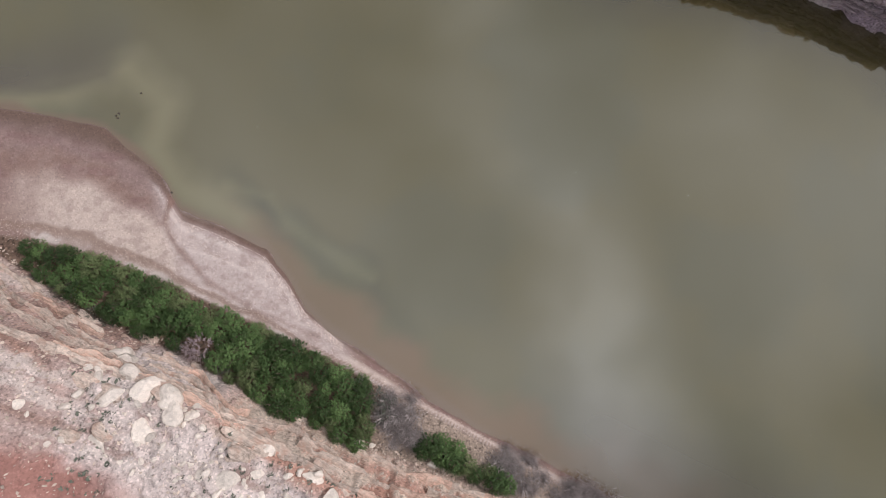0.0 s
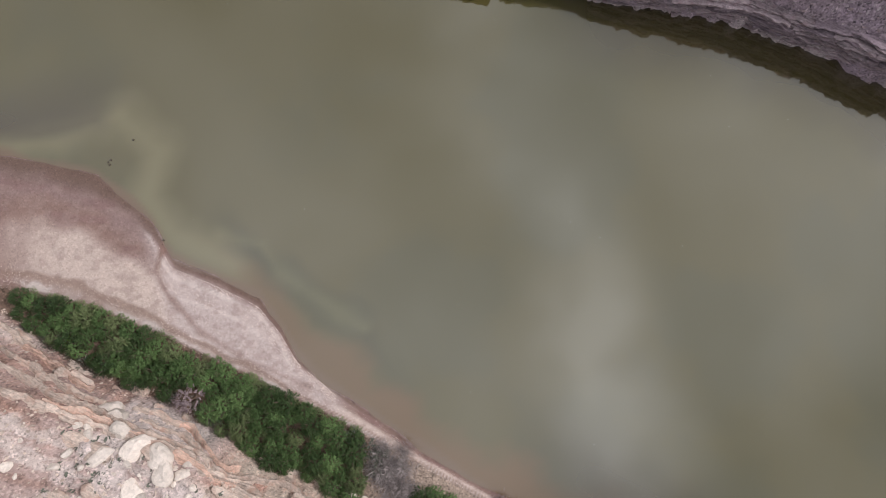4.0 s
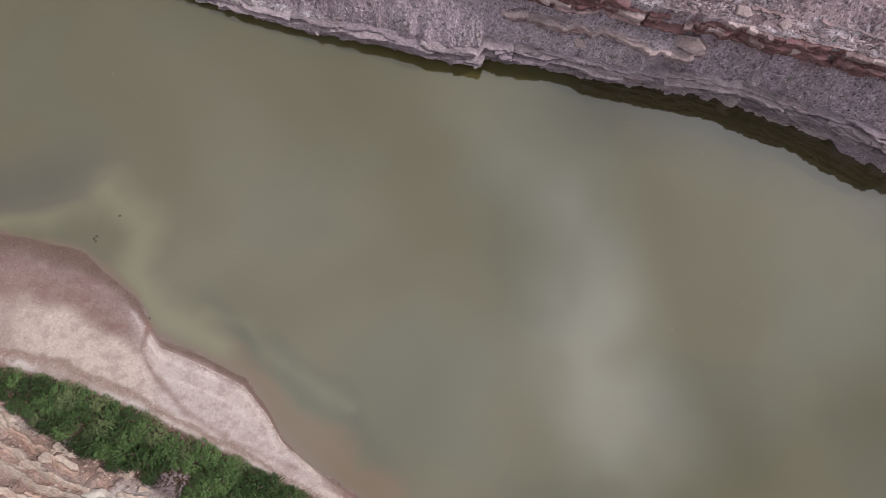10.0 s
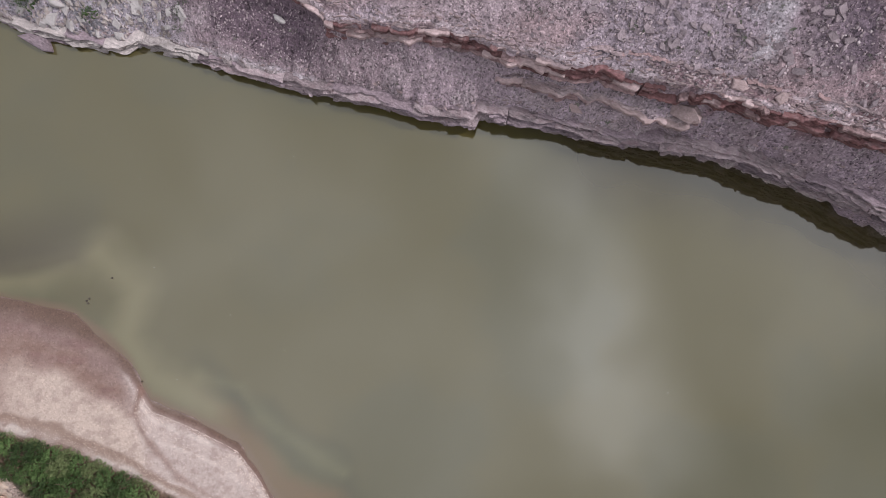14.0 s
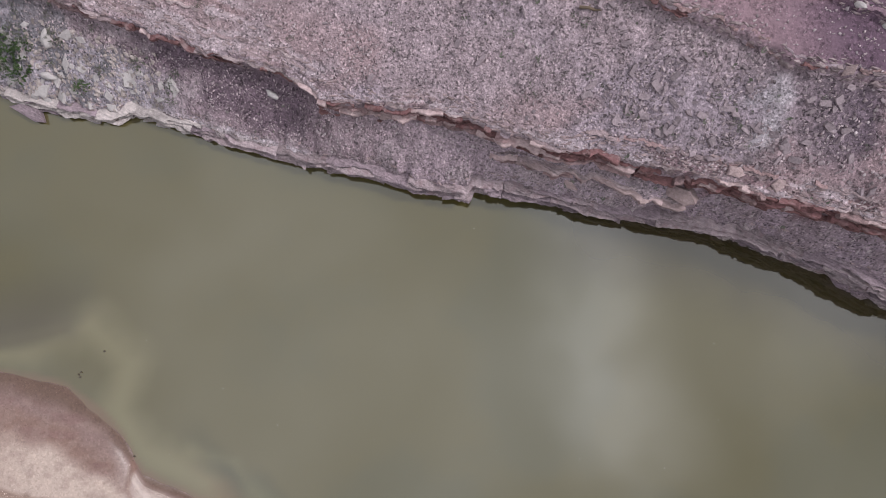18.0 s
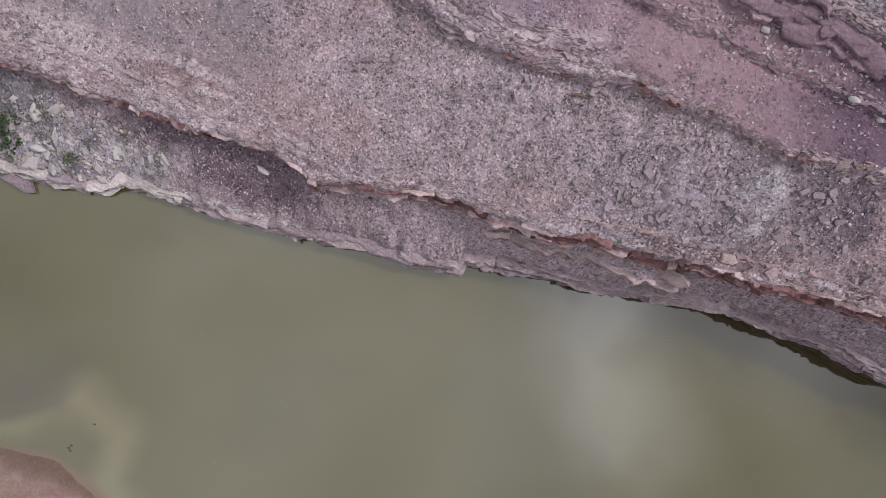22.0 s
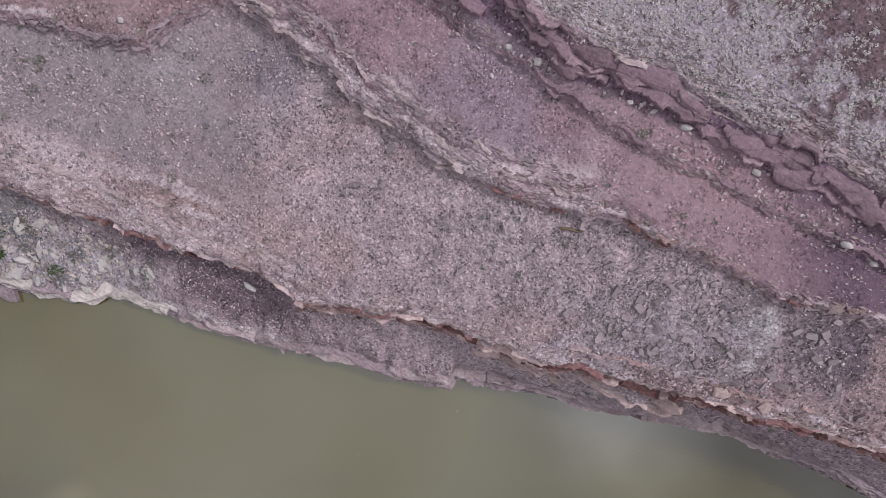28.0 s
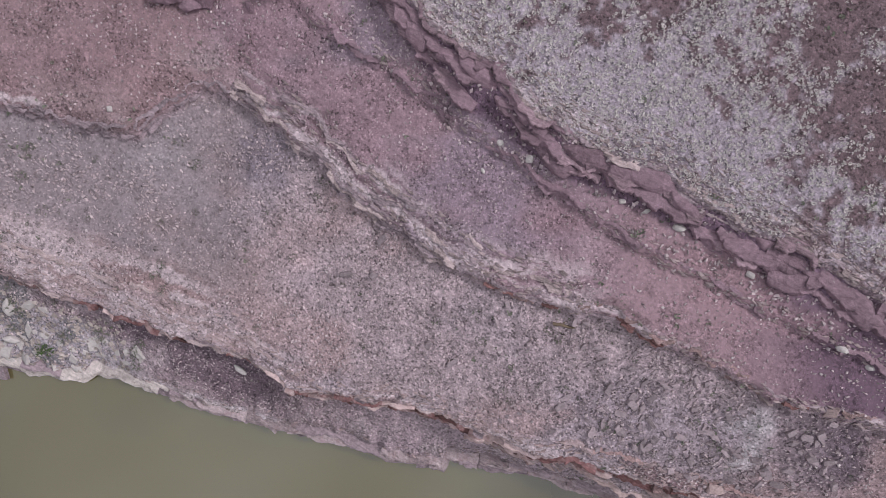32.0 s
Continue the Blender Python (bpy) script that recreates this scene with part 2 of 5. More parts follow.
def height(x, y):
    """Height of the bare ground at x, y."""
    x, y = np.asarray(x, float), np.asarray(y, float)
    # ragged edges: the plan is shifted by blocky noise
    wx = x + 1.6 * (fbm(x * 0.35, y * 0.35, 3, 11) - 0.5)
    jag = 0.9 * (fbm(x * 0.8, y * 0.3, 3, 5) - 0.5) + 0.5 * (np.floor(4 * vnoise(x * 0.9, y * 0.4, 9)) / 4 - 0.4)
    yy = y + jag
    far = np.full(x.shape, -2.0)
    s0, l1, l2, l25, f3, l3 = (f(wx) for f in (FAR_SHORE, LEDGE_1, LEDGE_2, LEDGE_25, LEDGE_3_FOOT, LEDGE_3))
    s0 = FAR_SHORE(x + 0.25 * (wx - x)) - 0.7 * jag
    z1, z2, z25, zf3, z3 = Z1(wx), Z2(wx), Z25(wx), Z3F(wx), Z3(wx)
    drop1 = 1.5 + 0.9 * vnoise(x * 0.15, y * 0 + 3, 2) + 1.2 * smooth(2, 12, x)
    # a lower step of rock juts out of the shelf below the ledge for part of its length
    has0 = smooth(7, 10, x) * (1 - smooth(30, 32, x))
    bank = BANK(x) + 0.4 * vnoise(x * 0.3, 0 * y, 4)
    l0 = np.clip(LEDGE_0(wx), s0 + 1.7, np.maximum(l1 - 1.0, s0 + 1.8))
    part_up = (l0 - s0 - 1.2) / np.maximum(l1 - 1.2 - s0, 0.3)
    z0 = has0 * Z0(wx) + (1 - has0) * (bank + part_up * (z1 - drop1 - bank))
    knots = [(s0 - 0.6, -2.0), (s0 + 0.4, -0.7), (s0 + 0.8, 0.7 * BANK(x)), (s0 + 1.2, bank), (l0 - 0.4, z0 - 0.15 - 0.95 * has0), (l0 - 0.1, z0 - 0.15 * has0), (l0, z0), (l1 - 0.45, z1 - drop1), (l1 - 0.12, z1 - 0.3), (l1, z1),
             (l2 - 0.7, z2 - 1.15), (l2 - 0.1, z2 - 0.1), (l2, z2), (l25 - 0.5, z25 - 0.6), (l25, z25), (f3, zf3), (f3 + 0.45 * (l3 - f3), zf3 + 0.55 * (z3 - zf3)), (l3 - 0.5, z3 - 0.5), (l3, z3)]
    for (ya, za), (yb, zb) in zip(knots, knots[1:]):
        t = np.clip((yy - ya) / np.maximum(yb - ya, 0.05), 0, 1)
        far = np.where(yy >= ya, za + (zb - za) * t, far)
    rise = np.maximum(yy - l3, 0)
    far = np.where(rise > 0, z3 + 0.045 * rise, far)
    near = np.full(x.shape, -2.0)
    n0 = NEAR_SHORE(x + 0.5 * (fbm(x * 0.4, y * 0.4, 3, 31) - 0.5) * 2) + 0.8 * (fbm(x * 0.25, y * 0.25, 3, 30) - 0.5)
    bt, nf, nl = BUSH_TOP(wx), NEAR_FOOT(wx) - jag, NEAR_LIP(wx) - jag
    bt = np.minimum(bt, n0 - 0.8)
    nf = np.minimum(nf, bt - 0.8)
    nl = np.minimum(nl, nf - 0.8)
    bar = np.clip((n0 - bt) / 14, 0, 1)
    left_up = 1.6 * (1 - smooth(-43, -35, x))
    knots = [(n0 + 9, -2.0), (n0 + 2.5, -0.5), (n0, 0.0), (n0 - 0.12 * (n0 - bt), 0.22), (bt + 0.35 * (n0 - bt), 0.35 + 0.25 * bar), (bt + 0.05, 0.85), (bt - 0.25, 1.15), (nf, 1.9), (nl, 9.0 + left_up), (nl - 2.0, 10.6 + 1.6 * left_up), (nl - 12, 12.6 + 2.0 * left_up), (nl - 60, 22.0)]
    for (ya, za), (yb, zb) in zip(knots, knots[1:]):
        t = np.clip((ya - y) / np.maximum(ya - yb, 0.05), 0, 1)
        near = np.where(y <= ya, za + (zb - za) * t, near)
    h = np.maximum(far, near)
    # strata: terraces cut into the steep near cliff
    cliff = smooth(0.3, 1.5, nf - y) * (1 - smooth(0, 6, nl - y))
    step = 0.75
    hs = h + 0.35 * (fbm(x * 0.25, y * 0.25, 3, 44) - 0.5)
    terr = step * (np.floor(hs / step) + smooth(0.55, 1.0, hs / step - np.floor(hs / step))) - 0.1
    h = h + cliff * (terr - h)
    # thin bedding: small terraces about each ledge of the far bank
    bed = np.zeros(x.shape)
    for l, back, front, amount in ((l1, 4.5, 1.2, 1.0), (l2, 5.5 - 4 * smooth(16, 24, x), 0.9, 1.0), (l25, 1.5, 0.6, 0.8), (l3, 5.0, 1.0, 1.0), (s0 + 0.7 * jag, 1.6, 0.3, 0.7)):
        u = yy - l
        bed = np.maximum(bed, amount * smooth(-front, 0, u) * (1 - smooth(0.35 * back, back, u + 3.5 * (fbm(x * 0.2, y * 0.2, 3, 47) - 0.5))))
    bed = bed * (far > near)
    step = 0.2
    ax, ay = 0.89 * x - 0.45 * y, 0.45 * x + 0.89 * y
    hs = h + 1.1 * (fbm(ax * 0.22, ay * 0.75, 4, 45) - 0.5) + 0.25 * (fbm(ax * 0.8, ay * 2.0, 3, 46) - 0.5)
    fr = hs / step - np.floor(hs / step)
    h = h + bed * (step * (np.floor(hs / step) + smooth(0.7, 1.0, fr)) - hs + 0.3 * (hs - h)) * 1.15
    block = smooth(2, 6, h) * (near > far)
    h = h + block * (1.5 * (fbm(x * 0.32, y * 0.38, 3, 52) - 0.5) + 0.8 * np.floor(4 * vnoise(x * 0.4 + 0.25 * y, y * 0.5 - 0.2 * x, 48)) / 4 + 0.45 * np.floor(3 * vnoise(x * 1.1, y * 1.2, 49)) / 3 - 0.35)
    dry = smooth(0.9, 1.6, h)
    rubble = dry * (0.5 + 0.5 * vnoise(x * 0.2, y * 0.2, 21))
    h = h + rubble * (0.45 * (fbm(x * 0.4, y * 0.4, 4, 50) - 0.5) + 0.12 * (vnoise(x * 1.9, y * 1.9, 60) - 0.5)) + dry * 0.6 * (fbm(x * 0.12, y * 0.12, 2, 70) - 0.5)
    bar_relief = (1 - dry) * smooth(0.05, 0.3, h)
    return h + bar_relief * 0.10 * (fbm(x * 0.35 + y * 0.2, y * 0.6, 3, 80) - 0.5)


# ---- materials ----
def lin(r, g, b):
    return tuple(((c / 255 + 0.055) / 1.055) ** 2.4 if c > 10 else c / 255 / 12.92 for c in (r, g, b))


def shader(name, rough=0.9):
    mat = bpy.data.materials.new(name)
    mat.use_nodes = True
    nt = mat.node_tree
    return mat, nt, nt.nodes["Principled BSDF"]


def rock_material(name, color, var=0.35, scale=1.0, rough=0.92, bump=0.5, island=False, attribute="", stain=None, bedding=0.0):
    """Weathered mineral surface: colour blotches, grain and pits; pieces differ by chance."""
    mat, nt, p = shader(name)
    N, L = nt.nodes.new, nt.links.new
    co = N("ShaderNodeTexCoord") if attribute else N("ShaderNodeNewGeometry")
    vec = co.outputs["Object"] if attribute else co.outputs["Position"]
    big, fine, cell = N("ShaderNodeTexNoise"), N("ShaderNodeTexNoise"), N("ShaderNodeTexVoronoi")
    big.inputs["Scale"].default_value, big.inputs["Detail"].default_value = 0.45 * scale, 6
    fine.inputs["Scale"].default_value, fine.inputs["Detail"].default_value, fine.inputs["Roughness"].default_value = 5 * scale, 6, 0.75
    cell.inputs["Scale"].default_value = 2.6 * scale
    for n in (big, fine, cell):
        L(vec, n.inputs["Vector"])
    if attribute:
        base = N("ShaderNodeAttribute")
        base.attribute_name = attribute
        col = base.outputs["Color"]
    else:
        base = N("ShaderNodeRGB")
        base.outputs[0].default_value = (*color, 1)
        col = base.outputs[0]
    total = None
    sources = [(big.outputs["Fac"], var * (0.8 if attribute else 1.3), 0.5), (fine.outputs["Fac"], var * 1.6, 0.5)]
    sepc = N("ShaderNodeSeparateColor")
    L(cell.outputs["Color"], sepc.inputs[0])
    sources.append((sepc.outputs[0], var * (0.22 if attribute else 0.55), 0.5))
    if not attribute:
        if island:
            g = N("ShaderNodeNewGeometry")
            sources.append((g.outputs["Random Per Island"], var * 1.1, 0.5))
        else:
            o = N("ShaderNodeObjectInfo")
            sources.append((o.outputs["Random"], var * 0.9, 0.5))
    for out, amount, mid in sources:
        m = N("ShaderNodeMath")
        m.operation = "MULTIPLY_ADD"
        m.inputs[1].default_value = amount
        L(out, m.inputs[0])
        if total is None:
            m.inputs[2].default_value = 1 - amount * mid
        else:
            s = N("ShaderNodeMath")
            s.operation = "SUBTRACT"
            s.inputs[1].default_value = amount * mid
            L(total, s.inputs[0])
            L(s.outputs[0], m.inputs[2])
        total = m.outputs[0]
    if bedding:
        mp, bd = N("ShaderNodeMapping"), N("ShaderNodeTexNoise")
        mp.vector_type = "TEXTURE"
        mp.inputs["Rotation"].default_value = (0, 0, radians(-25))
        mp.inputs["Scale"].default_value = (1.6, 0.22, 0.17)
        L(vec, mp.inputs["Vector"])
        bd.inputs["Scale"].default_value, bd.inputs["Detail"].default_value, bd.inputs["Roughness"].default_value = 1.0, 6, 0.7
        L(mp.outputs[0], bd.inputs["Vector"])
        streaks = N("ShaderNodeMapRange")
        for k, v in zip(("From Min", "From Max", "To Min", "To Max"), (0.3, 0.7, -bedding, bedding)):
            streaks.inputs[k].default_value = v
        L(bd.outputs["Fac"], streaks.inputs["Value"])
        m = N("ShaderNodeMath")
        m.operation = "ADD"
        L(total, m.inputs[0])
        L(streaks.outputs[0], m.inputs[1])
        total = m.outputs[0]
    if attribute:
        ed = N("ShaderNodeTexVoronoi")
        ed.feature = "DISTANCE_TO_EDGE"
        ed.inputs["Scale"].default_value = 2.6 * scale
        L(vec, ed.inputs["Vector"])
        gap = N("ShaderNodeMapRange")
        for k, v in zip(("From Min", "From Max", "To Min", "To Max"), (0.0, 0.09, -0.14, 0.0)):
            gap.inputs[k].default_value = v
        L(ed.outputs["Distance"], gap.inputs["Value"])
        mp, bd = N("ShaderNodeMapping"), N("ShaderNodeTexNoise")
        mp.vector_type = "TEXTURE"
        mp.inputs["Rotation"].default_value = (0, 0, radians(-27))
        mp.inputs["Scale"].default_value = (2.6, 0.38, 0.33)
        L(vec, mp.inputs["Vector"])
        bd.inputs["Scale"].default_value, bd.inputs["Detail"].default_value, bd.inputs["Roughness"].default_value = 1.0, 7, 0.7
        L(mp.outputs[0], bd.inputs["Vector"])
        streaks = N("ShaderNodeMapRange")
        for k, v in zip(("From Min", "From Max", "To Min", "To Max"), (0.3, 0.7, -0.14, 0.14)):
            streaks.inputs[k].default_value = v
        L(bd.outputs["Fac"], streaks.inputs["Value"])
        for extra in (gap, streaks):
            m = N("ShaderNodeMath")
            m.operation = "ADD"
            L(total, m.inputs[0])
            L(extra.outputs[0], m.inputs[1])
            total = m.outputs[0]
    if attribute:  # single small stones, paler or darker than the grit round them
        peb, two = N("ShaderNodeTexVoronoi"), N("ShaderNodeSeparateColor")
        peb.inputs["Scale"].default_value = 4.6
        L(vec, peb.inputs["Vector"])
        L(peb.outputs["Color"], two.inputs[0])
        for out, lo, amount in ((two.outputs[0], 0.78, 0.46), (two.outputs[1], 0.75, -0.44)):
            pick = N("ShaderNodeMapRange")
            for k, v in zip(("From Min", "From Max", "To Min", "To Max"), (lo, lo + 0.12, 0.0, amount)):
                pick.inputs[k].default_value = v
            L(out, pick.inputs["Value"])
            m = N("ShaderNodeMath")
            L(total, m.inputs[0])
            L(pick.outputs[0], m.inputs[1])
            total = m.outputs[0]
    if attribute:  # smooth sand varies less than rubble
        mixed = N("ShaderNodeMix")
        mixed.inputs[2].default_value = 1.0
        L(base.outputs["Alpha"], mixed.inputs[0])
        L(total, mixed.inputs[3])
        total = mixed.outputs[0]
    sc = N("ShaderNodeVectorMath")
    sc.operation = "SCALE"
    L(col, sc.inputs[0])
    L(total, sc.inputs["Scale"])
    color_out = sc.outputs[0]
    if stain:
        mx, st = N("ShaderNodeMix"), N("ShaderNodeTexNoise")
        mx.data_type = "RGBA"
        st.inputs["Scale"].default_value, st.inputs["Detail"].default_value = 0.9 * scale, 5
        L(vec, st.inputs["Vector"])
        rp = N("ShaderNodeMapRange")
        for k, v in zip(("From Min", "From Max", "To Min", "To Max"), (0.5, 0.7, 0.0, 0.7)):
            rp.inputs[k].default_value = v
        L(st.outputs["Fac"], rp.inputs["Value"])
        L(rp.outputs[0], mx.inputs[0])
        L(color_out, mx.inputs[6])
        mx.inputs[7].default_value = (*stain, 1)
        color_out = mx.outputs[2]
    L(color_out, p.inputs["Base Color"])
    p.inputs["Roughness"].default_value = rough
    p.inputs["Specular IOR Level"].default_value = 0.25
    b1, b2 = N("ShaderNodeBump"), N("ShaderNodeBump")
    b1.inputs["Strength"].default_value, b1.inputs["Distance"].default_value = bump, 0.2 / scale
    b2.inputs["Strength"].default_value, b2.inputs["Distance"].default_value = bump * 0.8, 0.10 / scale
    L(fine.outputs["Fac"], b1.inputs["Height"])
    L(cell.outputs["Distance"], b2.inputs["Height"])
    if attribute:  # and lies flatter
        for b in (b1, b2):
            m = N("ShaderNodeMath")
            m.operation = "MULTIPLY"
            m.inputs[1].default_value = b.inputs["Strength"].default_value
            L(base.outputs["Alpha"], m.inputs[0])
            L(m.outputs[0], b.inputs["Strength"])
    L(b2.outputs[0], b1.inputs["Normal"])
    L(b1.outputs[0], p.inputs["Normal"])
    return mat


def water_material():
    """Silty river water: a murky body, tinted by what is stirred up or lies shallow and by painted bank shade, under a
    mirror-like film.
    """
    mat, nt, p = shader("silty_water")
    N, L = nt.nodes.new, nt.links.new
    a = N("ShaderNodeAttribute")
    a.attribute_name = "silt_and_shade"
    L(a.outputs["Color"], p.inputs["Base Color"])
    p.inputs["Roughness"].default_value = 0.06
    p.inputs["IOR"].default_value = WATER_IOR
    co, n = N("ShaderNodeTexCoord"), N("ShaderNodeTexNoise")
    n.inputs["Scale"].default_value, n.inputs["Detail"].default_value = 0.9, 3
    L(co.outputs["Object"], n.inputs["Vector"])
    b = N("ShaderNodeBump")
    b.inputs["Strength"].default_value, b.inputs["Distance"].default_value = 0.05, 0.02
    L(n.outputs["Fac"], b.inputs["Height"])
    L(b.outputs[0], p.inputs["Normal"])
    return mat


WATER_IOR = 2.0
GROUND = rock_material("bank_ground", None, 0.95, 1.0, bump=1.0, attribute="soil")
WATER = water_material()

# ---- ground: one sheet, fine along the river, coarse out to the horizon ----
def axis(a, b, step, far):
    fine = np.arange(a, b + step / 2, step)
    out, d, v = [], step, b
    while v < far:
        d *= 1.35
        v += d
        out.append(v)
    lo, d, v = [], step, a
    while v > -far:
        d *= 1.35
        v -= d
        lo.append(v)
    return np.array(lo[::-1] + list(fine) + out)


def sheet(name, xs, ys, z, colors, attribute, material):
    X, Y = np.meshgrid(xs, ys)
    n, m = len(ys), len(xs)
    co = np.stack([X, Y, z], -1).reshape(-1, 3).astype(np.float32)
    i = np.arange(n * m).reshape(n, m)
    quads = np.stack([i[:-1, :-1], i[:-1, 1:], i[1:, 1:], i[1:, :-1]], -1).reshape(-1, 4).astype(np.int32)
    me = bpy.data.meshes.new(name)
    me.vertices.add(len(co))
    me.vertices.foreach_set("co", co.ravel())
    me.loops.add(quads.size)
    me.loops.foreach_set("vertex_index", quads.ravel())
    me.polygons.add(len(quads))
    me.polygons.foreach_set("loop_start", np.arange(0, quads.size, 4, dtype=np.int32))
    me.update(calc_edges=True)
    at = me.attributes.new(attribute, "FLOAT_COLOR", "POINT")
    if colors.shape[-1] == 3:
        colors = np.concatenate([colors, np.ones((*colors.shape[:-1], 1))], -1)
    at.data.foreach_set("color", colors.reshape(-1).astype(np.float32))
    me.materials.append(material)
    return new(name, me)


def path_distance(x, y, pts):
    """Distance to a line of a few corners, and how far along it the nearest point lies (0 to 1)."""
    best, along = np.full(x.shape, 1e9), np.zeros(x.shape)
    for k, ((ax, ay), (bx, by)) in enumerate(zip(pts, pts[1:])):
        dx, dy = bx - ax, by - ay
        t = np.clip(((x - ax) * dx + (y - ay) * dy) / (dx * dx + dy * dy), 0, 1)
        d = np.hypot(x - ax - t * dx, y - ay - t * dy)
        along = np.where(d < best, (k + t) / (len(pts) - 1), along)
        best = np.minimum(best, d)
    return best, along


CREEK = [(-33.9, 6.9), (-34.5, 3.5), (-32.6, 0.35), (-28.1, -3.8), (-22.3, -6.9), (-14.3, -10.0)]  # small runnel across the sandbar


def blend(base, color, mask):
    return base + (np.array(color) - base) * mask[..., None]


def soil(x, y, h):
    """Colour of the bare ground by what it is made of, with shade painted in below ledge 1."""
    w = 1.6 * (fbm(x * 0.35, y * 0.35, 3, 11) - 0.5)
    j = 0.9 * (fbm(x * 0.8, y * 0.3, 3, 5) - 0.5) + 0.5 * (np.floor(4 * vnoise(x * 0.9, y * 0.4, 9)) / 4 - 0.4)
    yy, xx = y + j, x + w
    big, mid = fbm(x * 0.1, y * 0.1, 4, 100), fbm(x * 0.45, y * 0.45, 4, 110)
    c = np.zeros((*x.shape, 3)) + np.array(lin(150, 128, 122))
    isfar = y > 0.5 * (NEAR_SHORE(x) + FAR_SHORE(x))
    # far bank
    f = isfar * 1.0
    shelf = f * (1 - smooth(-0.6, 0.2, yy - LEDGE_1(xx)))
    c = blend(c, lin(162, 143, 139), f)
    c = blend(c, lin(186, 168, 166), shelf * (0.35 * smooth(-8, 0, x) + 0.65 * smooth(6, 14, x)))
    c = blend(c, lin(172, 156, 150), shelf * smooth(0.45, 0.65, mid))
    c = blend(c, lin(130, 111, 110), shelf * smooth(0.45, 0.72, 0.7 * big + 0.3 * mid) * smooth(-40, -30, x) * (0.7 - 0.6 * smooth(-14, -8, x)))
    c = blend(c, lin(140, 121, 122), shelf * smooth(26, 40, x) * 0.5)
    ledge_shade = smooth(0.42, 0.58, fbm(x * 0.14, y * 0.2, 3, 125)) * smooth(-6.0, -2.5, yy - LEDGE_1(xx)) * smooth(-44, -36, x) * (1 - smooth(-13, -6, x))
    c = blend(c, lin(118, 100, 102), shelf * ledge_shade * 0.8)  # shade below the ledge painted in, as a patchy mudstone-dark band
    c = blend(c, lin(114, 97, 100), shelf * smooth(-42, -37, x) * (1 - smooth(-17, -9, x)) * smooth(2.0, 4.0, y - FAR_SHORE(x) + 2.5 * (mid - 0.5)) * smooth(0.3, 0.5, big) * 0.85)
    c = blend(c, lin(172, 165, 161), shelf * (1 - smooth(-36, -28, x)) * (1 - smooth(-4.5, -2.5, yy - LEDGE_1(xx)) * smooth(-52, -46, x)) * 0.85)
    c = blend(c, lin(118, 117, 113), shelf * (1 - smooth(-40, -32, x)) * smooth(0.52, 0.64, fbm(x * 0.3, y * 0.3, 3, 126)) * 0.7)
    c = blend(c, lin(208, 198, 190), shelf * smooth(-40, -34, x) * (1 - smooth(-16, -10, x)) * (1 - smooth(0.9, 2.0, y - FAR_SHORE(x) + 1.5 * (mid - 0.5))))
    c = blend(c, lin(188, 174, 162), shelf * (1 - smooth(0.6, 1.6, y - FAR_SHORE(x))) * smooth(0.35, 0.6, fbm(x * 0.15, y * 0, 2, 121)))
    talus = f * smooth(-0.2, 0.4, yy - LEDGE_1(xx)) * (1 - smooth(-1.2, -0.4, yy - LEDGE_2(xx)))
    c = blend(c, lin(178, 160, 154), talus)
    c = blend(c, lin(166, 152, 150), talus * smooth(0.42, 0.7, big) * 0.8)
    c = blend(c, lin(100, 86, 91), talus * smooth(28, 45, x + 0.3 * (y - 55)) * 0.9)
    c = blend(c, lin(170, 146, 138), talus * smooth(0.5, 0.7, fbm(x * 0.08, y * 0.14, 3, 130)) * 0.8)
    c = blend(c, lin(166, 151, 148), talus * smooth(0.48, 0.6, fbm(x * 0.25, y * 0.7, 3, 131)) * (1 - smooth(3.0, 7.0, yy - LEDGE_1(xx))) * (1 - smooth(-22, -12, x)))
    for px, py, pr in ((35.8, 51.6, 3.2), (-27.0, 76.0, 4.6), (34.8, 47.8, 2.2)):
        c = blend(c, lin(196, 188, 180), talus * (1 - smooth(0.2, 1.0, np.hypot(x - px, (y - py) * 1.2) / pr + 1.3 * (mid - 0.5))) * 0.75)
    c = blend(c, lin(128, 118, 114), talus * (1 - smooth(-22, -12, x)) * smooth(4, 8, yy - LEDGE_1(xx)) * 0.7)
    c = blend(c, lin(116, 108, 112), talus * (1 - smooth(0.3, 1.0, np.hypot((x + 15) / 5.5, (y - 77) / 5.0) + 1.2 * (mid - 0.5))) * 0.7)  # bluish scree
    bench = f * smooth(-0.6, 0.1, yy - LEDGE_2(xx)) * (1 - smooth(-0.5, 0.5, yy - LEDGE_3_FOOT(xx)))
    c = blend(c, lin(160, 137, 136), bench)
    edge = smooth(2.0, 7.0, yy - LEDGE_2(xx))
    c = blend(c, lin(180, 163, 157), bench * (1 - edge) * smooth(0.32, 0.5, fbm(x * 0.12 + 0.1 * y, y * 0.2, 3, 140)) * (1 - smooth(18, 26, x)))
    c = blend(c, lin(148, 123, 125), bench * edge * smooth(0.4, 0.6, big))
    c = blend(c, lin(152, 126, 124), bench * smooth(16, 24, x) * 0.9)
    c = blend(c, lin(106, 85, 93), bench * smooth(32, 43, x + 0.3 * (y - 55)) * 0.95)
    c = blend(c, lin(146, 128, 131), bench * smooth(-20, -14, x) * (1 - smooth(10, 19, x)) * 0.8)
    c = blend(c, lin(154, 126, 124), bench * smooth(0.5, 0.7, fbm(x * 0.09, y * 0.16, 3, 141)) * 0.7)
    c = blend(c, lin(140, 115, 110), bench * (1 - smooth(-26, -15, x)) * 0.75)
